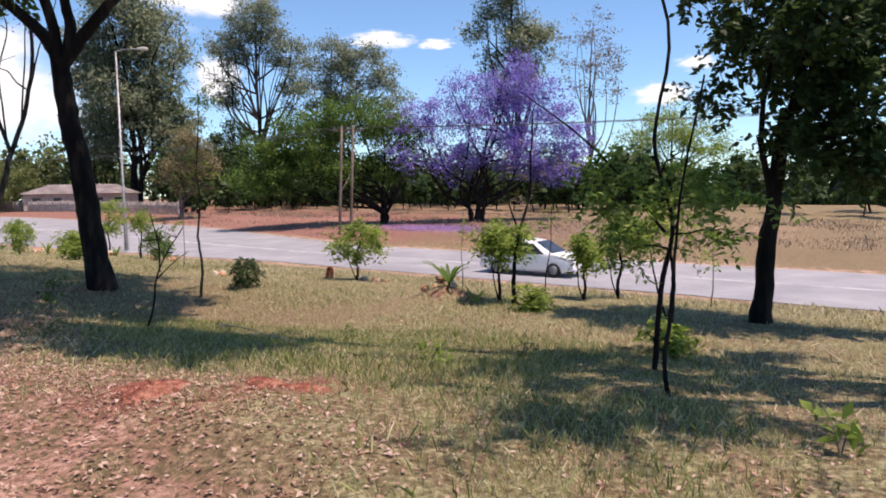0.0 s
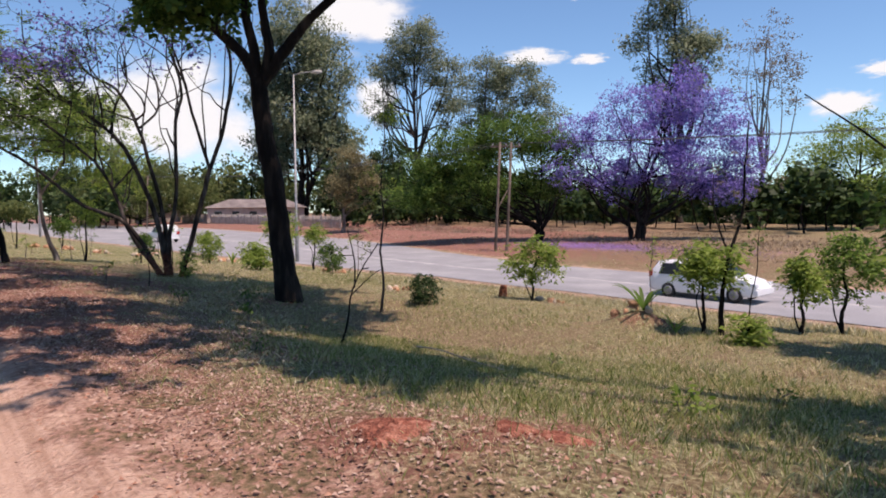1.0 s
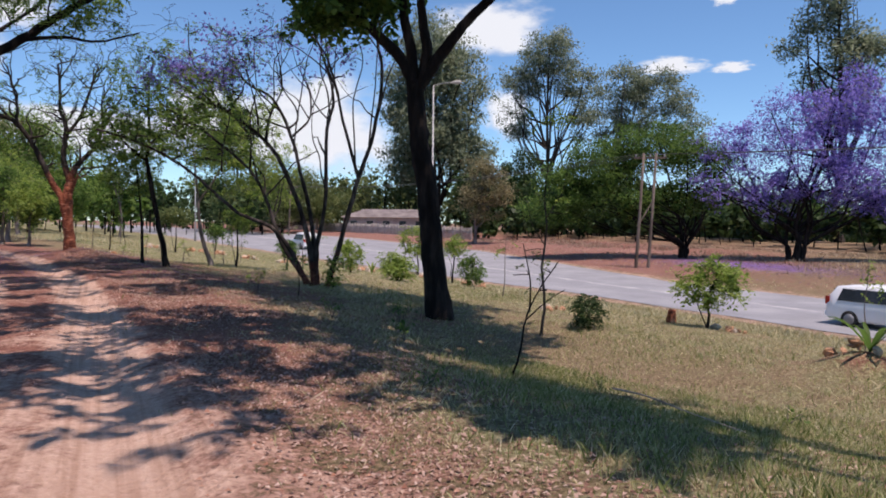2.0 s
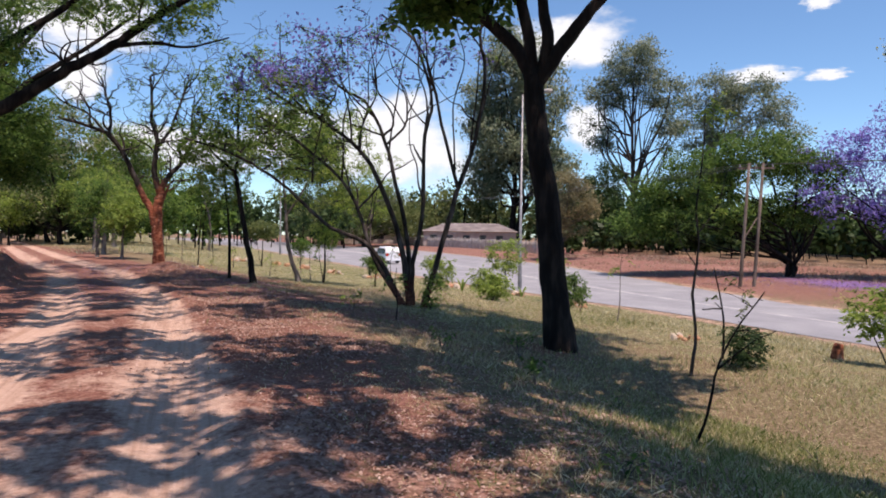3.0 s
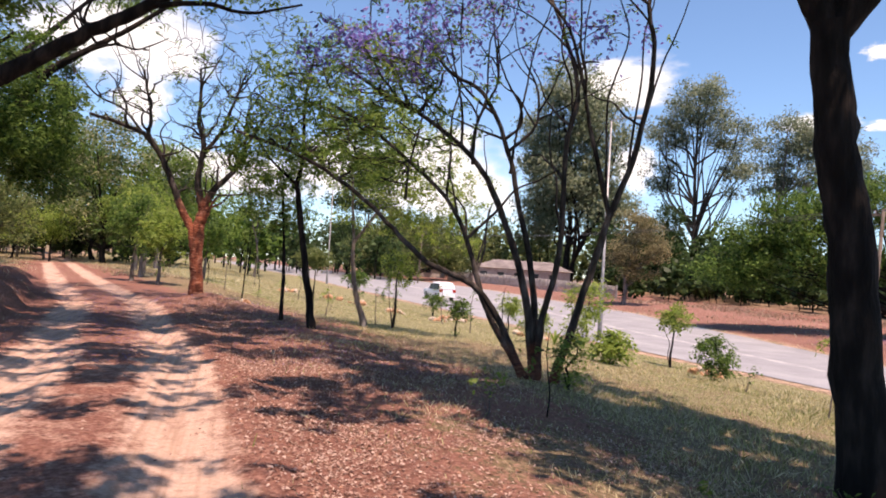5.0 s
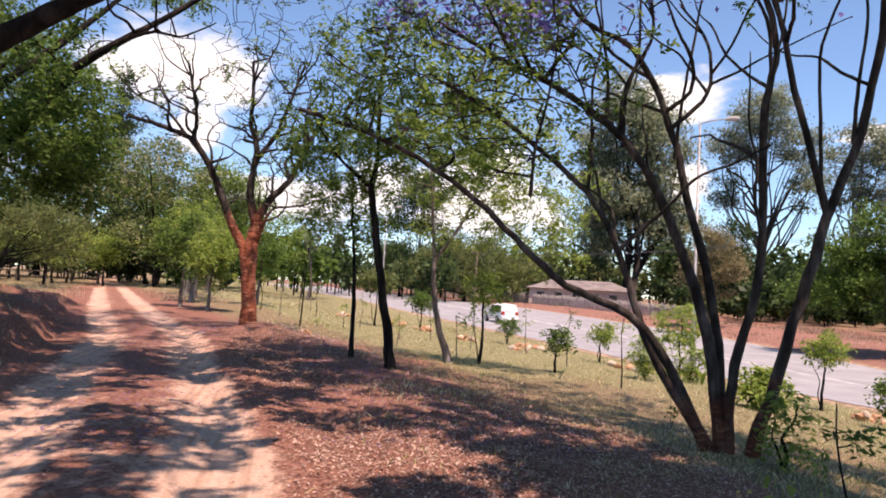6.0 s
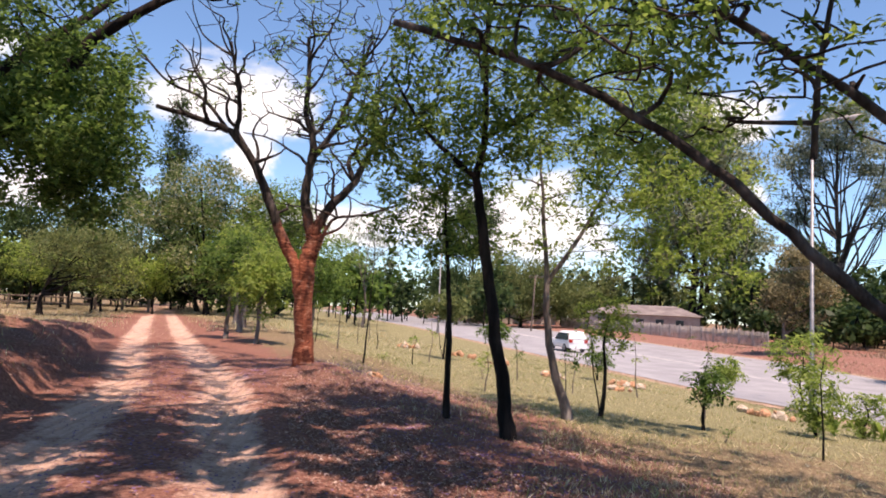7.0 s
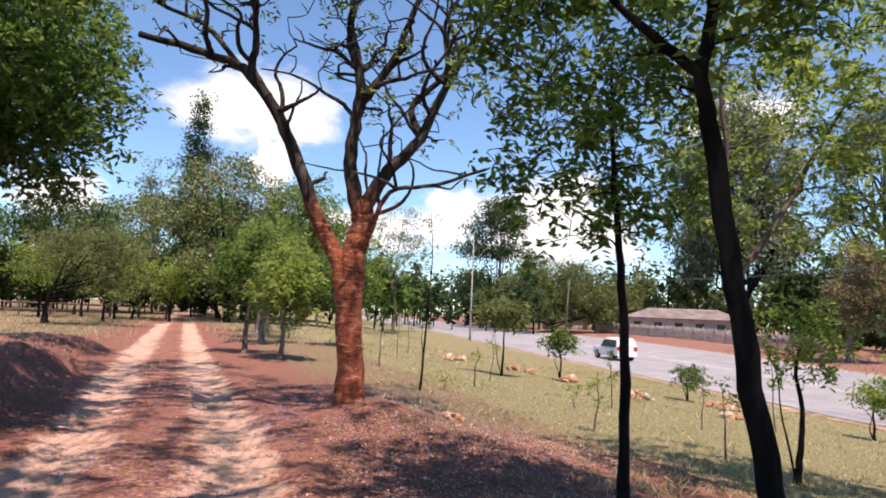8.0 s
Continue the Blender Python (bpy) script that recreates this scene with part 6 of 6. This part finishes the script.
# ---- house, walls and fences in the distance ----
PLASTER = material("pale_plaster", [(0.34, 0.28, 0.24), (0.42, 0.36, 0.31), (0.5, 0.44, 0.38)], 0.8, 0.9, 0.1, 10)
ROOF = material("grey_roof_tiles", [(0.12, 0.105, 0.105), (0.17, 0.15, 0.148), (0.23, 0.205, 0.2)], 0.6, 0.9, 0.4, 6)
DARK = material("dark_glass", [(0.02, 0.022, 0.025), (0.03, 0.032, 0.036), (0.04, 0.043, 0.05)], 2, 0.15, 0)
HEDGE_WALL = material("dark_stained_wall", [(0.05, 0.04, 0.045), (0.09, 0.075, 0.08), (0.14, 0.12, 0.12)], 0.4, 0.95, 0.2, 6)


def box(bm, c, s, turn=0.0):
    bmesh.ops.create_cube(bm, size=1, matrix=Matrix.Translation(c) @ Matrix.Rotation(turn, 4, "Z") @ Matrix.Diagonal((*s, 1)))


def house(x, y, w, d, turn, label):
    z = ground_at(x, y)
    top = root("house", x, y, z, label, "house", "", turn)
    bm = bmesh.new()
    box(bm, (0, 0, 1.4), (w, d, 3.0))
    part("wall", bm, PLASTER, top)
    bm = bmesh.new()
    e = 0.6
    vs = [bm.verts.new(p) for p in ((-w / 2 - e, -d / 2 - e, 2.8), (w / 2 + e, -d / 2 - e, 2.8), (w / 2 + e, d / 2 + e, 2.8), (-w / 2 - e, d / 2 + e, 2.8), (-w / 2 + d * 0.4, 0, 4.5), (w / 2 - d * 0.4, 0, 4.5))]
    for q in ((0, 1, 5, 4), (2, 3, 4, 5), (1, 2, 5), (3, 0, 4), (3, 2, 1, 0)):
        bm.faces.new([vs[i] for i in q])
    part("roof", bm, ROOF, top)
    for k, px in enumerate(np.arange(-w / 2 + 2, w / 2 - 1, 3.2)):
        bm = bmesh.new()
        box(bm, (px, -d / 2 - 0.01, 1.6), (1.5, 0.06, 1.2))
        win = part("window", bm, PLASTER, top)
        bm = bmesh.new()
        box(bm, (px, -d / 2 - 0.03, 1.6), (1.3, 0.06, 1.0))
        part("pane", bm, DARK, win)


house(-66, 127, 18, 9, radians(24), "low pale house with a grey tiled roof behind a fence")
house(-98, 138, 12, 8, radians(30), "low pale house with a grey tiled roof behind trees")


def fence(u0, u1, v0, v1, h, label, gap=0.22):
    n = int(math.hypot(u1 - u0, v1 - v0) / 2.4)
    x0, y0 = to_xy(u0, v0)
    top = root("palisade_fence", x0, y0, ground_at(x0, y0), label, "fence")
    base = ground_at(x0, y0)
    pales = []
    for k in range(n + 1):
        t = k / n
        px, py = to_xy(u0 + (u1 - u0) * t, v0 + (v1 - v0) * t)
        z = ground_at(px, py) - base
        bm = bmesh.new()
        box(bm, (px - x0, py - y0, z + h * 0.5), (0.16, 0.16, h * 1.1))
        part("post", bm, CONCRETE, top)
        if k < n:
            qx, qy = to_xy(u0 + (u1 - u0) * (k + 1) / n, v0 + (v1 - v0) * (k + 1) / n)
            for s in np.arange(0.1, 0.95, gap / 2.4):
                pales.append(tube([(px + (qx - px) * s - x0, py + (qy - py) * s - y0, z), (px + (qx - px) * s - x0, py + (qy - py) * s - y0, z + h * 0.9), (px + (qx - px) * s - x0, py + (qy - py) * s - y0, z + h * 0.97)], [0.05, 0.05, 0.01], 4))
    v, f = joined(pales)
    tagged(put("palisade", mesh_from("palisade", v, f, CONCRETE), top), kind="stuff")


fence(84, 140, 58, 58, 1.8, "pale concrete palisade fence along the bare red earth")
for k, (u0, u1) in enumerate([(-70, -20), (-20, 30), (30, 74), (74, 112)]):
    x0, y0 = to_xy(u0, 112)
    x1, y1 = to_xy(u1, 112)
    bm = bmesh.new()
    box(bm, ((x0 + x1) / 2, (y0 + y1) / 2, ground_at((x0 + x1) / 2, (y0 + y1) / 2) + 1.3), (math.hypot(x1 - x0, y1 - y0) - 0.02, 0.3, 3.2), math.atan2(y1 - y0, x1 - x0))
    me = bpy.data.meshes.new("boundary_wall")
    bm.to_mesh(me)
    bm.free()
    me.materials.append(HEDGE_WALL)
    tagged(new(f"wall_{k + 1}", me), "dark weathered boundary wall beyond the field", kind="structure")
blades("wall_hedge", 26000, (-60, 112, 106, 111.4), 1.8, 0.16, lambda u, v: np.clip(0.5 + ripple(u, v, 0.2, 31), 0.1, 1), LEAF_DARK, 250, "dark overgrown hedge along the boundary wall")

top = root("rail_fence", -75.5, 34.5, ground_at(-75.5, 34.5), "low dark timber rail fence beyond the bank", "fence")
for k in range(8):
    px, py = -2.4 + k * 0.7, -7 + k * 2.0
    bm = bmesh.new()
    box(bm, (px, py, 0.5), (0.16, 0.16, 1.2))
    part("post", bm, TIMBER, top)
for z in (0.45, 0.95):
    v, f = tube([(-2.4, -7, z), (0.05, 0, z), (2.5, 7, z)], [0.07, 0.07, 0.07], 6)
    put("rail", mesh_from("rail", v, f, TIMBER), top)

# ---- cars ----
PAINT = material("white_car_paint", [(0.68, 0.7, 0.72), (0.71, 0.73, 0.75), (0.74, 0.76, 0.78)], 1, 0.25, 0, 30, (1, 1, 1), 0.02)
TYRE = material("tyre_rubber", [(0.02, 0.02, 0.02), (0.028, 0.027, 0.027), (0.035, 0.034, 0.033)], 8, 0.9, 0.2)
LAMP_RED = material("red_lamp_lens", [(0.3, 0.015, 0.012), (0.34, 0.02, 0.015), (0.38, 0.025, 0.02)], 6, 0.2, 0)
LAMP_CLEAR = material("clear_lamp_lens", [(0.6, 0.62, 0.64), (0.7, 0.72, 0.74), (0.78, 0.8, 0.82)], 6, 0.1, 0)


def car(u, v, turn, profile, glass, length, width, wheel, label):
    """A car body lofted over its side profile: rows of (x, floor, top, half width)."""
    x, y = to_xy(u, v)
    top = root("car", x, y, ground_at(x, y) + 0.03, label, "car", "", turn)
    sec = []
    for px, lo, hi, hw in profile:
        belt = min(hi, 0.92)
        roof_w = hw * (1 - 0.26 * max(0, hi - 0.95))
        sec.append([(px, -hw * 0.9, lo), (px, -hw, lo + 0.15), (px, -hw, belt - 0.12), (px, -hw * 0.96, belt), (px, -roof_w * 0.97, hi - 0.08 * (hi > 1)), (px, -roof_w * 0.8, hi), (px, roof_w * 0.8, hi), (px, roof_w * 0.97, hi - 0.08 * (hi > 1)), (px, hw * 0.96, belt), (px, hw, belt - 0.12), (px, hw, lo + 0.15), (px, hw * 0.9, lo)])
    bm = bmesh.new()
    rows = [[bm.verts.new(p) for p in s] for s in sec]
    for a, b in zip(rows, rows[1:]):
        for k in range(12):
            bm.faces.new((a[k], b[k], b[(k + 1) % 12], a[(k + 1) % 12]))
    bm.faces.new(rows[0])
    bm.faces.new(rows[-1][::-1])
    bmesh.ops.recalc_face_normals(bm, faces=bm.faces[:])
    body = part("body", bm, PAINT, top)
    for poly in body.data.polygons:
        poly.use_smooth = True
    for name, corners in glass:
        for s in (-1, 1) if name == "side_window" else (1,):
            bm = bmesh.new()
            bm.faces.new([bm.verts.new((p[0], p[1] * s, p[2])) for p in corners])
            e = bmesh.ops.extrude_face_region(bm, geom=bm.faces[:])
            off = Vector((0, 0.012 * s, 0.004)) if name == "side_window" else Vector((0.014 if corners[0][0] > 0 else -0.014, 0, 0.01))
            bmesh.ops.translate(bm, verts=[g for g in e["geom"] if isinstance(g, bmesh.types.BMVert)], vec=off)
            bmesh.ops.recalc_face_normals(bm, faces=bm.faces[:])
            part(name, bm, DARK, top, "dark tinted glass")
    for px in (length * 0.5 - 0.85, -length * 0.5 + 0.9):
        for s in (-1, 1):
            v_, f_ = tube([(px, s * (width / 2 - 0.2), wheel), (px, s * (width / 2 - 0.17), wheel), (px, s * (width / 2 + 0.0), wheel), (px, s * (width / 2 + 0.02), wheel)], [wheel * 0.8, wheel, wheel, wheel * 0.72], 20)
            w = put("wheel", mesh_from("wheel", v_, f_, TYRE), top, "black tyre on a metal rim")
            v_, f_ = tube([(px, s * (width / 2 - 0.02), wheel), (px, s * (width / 2 + 0.022), wheel), (px, s * (width / 2 + 0.03), wheel)], [wheel * 0.66, wheel * 0.64, wheel * 0.1], 14)
            put("rim", mesh_from("rim", v_, f_, STEEL), w)
    for s in (-1, 1):
        for px, mat, nm in ((length / 2 - 0.1, LAMP_CLEAR, "headlight"), (-length / 2 + 0.05, LAMP_RED, "tail_light")):
            bm = bmesh.new()
            box(bm, (px, s * (width / 2 - 0.2), 0.72 if mat is LAMP_CLEAR else 0.95), (0.16, 0.3, 0.14 if mat is LAMP_CLEAR else 0.3))
            bmesh.ops.bevel(bm, geom=bm.edges[:], offset=0.03, segments=2)
            part(nm, bm, mat, top)
    for px in (length / 2 - 0.02, -length / 2 + 0.02):
        bm = bmesh.new()
        box(bm, (px, 0, 0.45), (0.12, width * 0.92, 0.22))
        bmesh.ops.bevel(bm, geom=bm.edges[:], offset=0.04, segments=2)
        part("bumper", bm, PAINT, top)
    return top


WAGON = [(-2.27, 0.35, 0.9, 0.78), (-2.22, 0.28, 1.15, 0.83), (-1.95, 0.24, 1.5, 0.85), (-1.2, 0.22, 1.58, 0.86), (-0.2, 0.22, 1.59, 0.865), (0.45, 0.22, 1.5, 0.865), (1.0, 0.22, 1.2, 0.865), (1.35, 0.22, 0.99, 0.86), (1.9, 0.24, 0.86, 0.84), (2.2, 0.28, 0.72, 0.78), (2.28, 0.35, 0.6, 0.7)]
car(15.6, 29.4, math.atan2(CA, -SA) + math.pi, WAGON, [
    ("side_window", [(-1.85, 0.83, 0.97), (0.98, 0.845, 0.97), (0.42, 0.74, 1.42), (-1.7, 0.72, 1.42)]),
    ("windscreen", [(1.3, -0.7, 1.03), (1.3, 0.7, 1.03), (0.5, 0.6, 1.5), (0.5, -0.6, 1.5)]),
    ("rear_window", [(-2.24, -0.66, 1.02), (-2.24, 0.66, 1.02), (-1.99, 0.6, 1.46), (-1.99, -0.6, 1.46)])], 4.55, 1.73, 0.31, "silver-white estate car with dark windows on the road")
SUV = [(-2.2, 0.45, 1.0, 0.8), (-2.17, 0.4, 1.4, 0.86), (-2.02, 0.36, 1.74, 0.87), (-0.8, 0.34, 1.8, 0.88), (0.2, 0.34, 1.76, 0.88), (0.7, 0.34, 1.4, 0.88), (0.95, 0.34, 1.14, 0.88), (1.6, 0.34, 1.08, 0.87), (2.1, 0.38, 0.98, 0.84), (2.2, 0.45, 0.75, 0.76)]
car(74, 29.0, math.atan2(CA, -SA), SUV, [
    ("side_window", [(-2.0, 0.85, 1.02), (0.8, 0.855, 1.02), (0.25, 0.75, 1.6), (-1.85, 0.75, 1.6)]),
    ("windscreen", [(0.94, -0.7, 1.16), (0.94, 0.7, 1.16), (0.3, 0.6, 1.7), (0.3, -0.6, 1.7)]),
    ("rear_window", [(-2.185, -0.68, 1.08), (-2.185, 0.68, 1.08), (-2.06, 0.62, 1.62), (-2.06, -0.62, 1.62)])], 4.4, 1.78, 0.36, "white four-wheel-drive car with dark windows on the road")

# ---- clouds, kilometres off ----
def cloud_material():
    m = bpy.data.materials.new("cloud_white")
    m.use_nodes = True
    nt = m.node_tree
    n, l = nt.nodes, nt.links
    n.remove(n["Principled BSDF"])
    tc, nz = n.new("ShaderNodeTexCoord"), n.new("ShaderNodeTexNoise")
    nz.inputs["Scale"].default_value, nz.inputs["Detail"].default_value, nz.inputs["Roughness"].default_value = 2.2, 7, 0.55
    info = n.new("ShaderNodeObjectInfo")
    add = n.new("ShaderNodeVectorMath")
    add.operation = "MULTIPLY_ADD"
    add.inputs[1].default_value = (1, 1, 1)
    l.new(tc.outputs["Object"], add.inputs[0])
    l.new(info.outputs["Location"], add.inputs[2])
    l.new(add.outputs[0], nz.inputs["Vector"])
    ln = n.new("ShaderNodeVectorMath")
    ln.operation = "LENGTH"
    l.new(tc.outputs["Object"], ln.inputs[0])
    m1 = n.new("ShaderNodeMath")
    m1.operation, m1.use_clamp = "MULTIPLY_ADD", False
    m1.inputs[1].default_value, m1.inputs[2].default_value = -1.15, 0.62
    l.new(ln.outputs["Value"], m1.inputs[0])
    m2 = n.new("ShaderNodeMath")
    m2.operation = "MULTIPLY_ADD"
    m2.inputs[1].default_value = 1.5
    l.new(nz.outputs["Fac"], m2.inputs[0])
    l.new(m1.outputs[0], m2.inputs[2])
    r = n.new("ShaderNodeMapRange")
    r.inputs["From Min"].default_value, r.inputs["From Max"].default_value = 0.4, 1.0
    r.interpolation_type = "SMOOTHSTEP"
    l.new(m2.outputs[0], r.inputs[0])
    em, tr, mx = n.new("ShaderNodeEmission"), n.new("ShaderNodeBsdfTransparent"), n.new("ShaderNodeMixShader")
    em.inputs["Color"].default_value, em.inputs["Strength"].default_value = (0.9, 0.96, 1.0, 1), 0.8
    l.new(r.outputs[0], mx.inputs[0])
    l.new(tr.outputs[0], mx.inputs[1])
    l.new(em.outputs[0], mx.inputs[2])
    l.new(mx.outputs[0], n["Material Output"].inputs["Surface"])
    return m


CLOUD = cloud_material()
for k, (yaw, up, w, h) in enumerate([(19.6, 15.6, 290, 135), (5, 12.4, 140, 42), (0.5, 12, 84, 24), (-20, 9.6, 100, 30), (18, 9, 110, 125), (-17.6, 7.4, 130, 60), (1.2, 17, 70, 34), (34, 7.5, 440, 250), (59.0, 15.8, 400, 190), (73, 7.6, 200, 115), (57.6, 11.5, 120, 120), (43, 8, 170, 150), (50, 6.5, 480, 110), (79, 17, 300, 140)]):
    d = Vector((-math.sin(radians(yaw)) * math.cos(radians(up)), math.cos(radians(yaw)) * math.cos(radians(up)), math.sin(radians(up))))
    me = bpy.data.meshes.new("cloud")
    me.from_pydata([(-1, -1, 0), (1, -1, 0), (1, 1, 0), (-1, 1, 0)], [], [(0, 1, 2, 3)])
    me.materials.append(CLOUD)
    ob = tagged(new(f"backdrop_cloud_{k + 1}", me), "white fair-weather cloud low in the sky", "cloud", kind="structure")
    ob.matrix_world = look(d * 2400, (0, 0, 0)) @ Matrix.Diagonal((w, h, 1, 1))
ROAD_PAINT = material("worn_road_paint", [(0.2, 0.2, 0.21), (0.28, 0.28, 0.29), (0.4, 0.4, 0.4)], 1.2, 0.7, 0.1, 40, (1, 1, 1), 0.3)
sheet("road_centre_line", lines_between([(-40, 120, 1.0)]), np.array([31.45, 31.95]), 0.034, ROAD_PAINT, None, lambda U, V: road_near(U) + (V - ROAD_NEAR) / (ROAD_FAR - ROAD_NEAR) * (road_far(U) - road_near(U)))
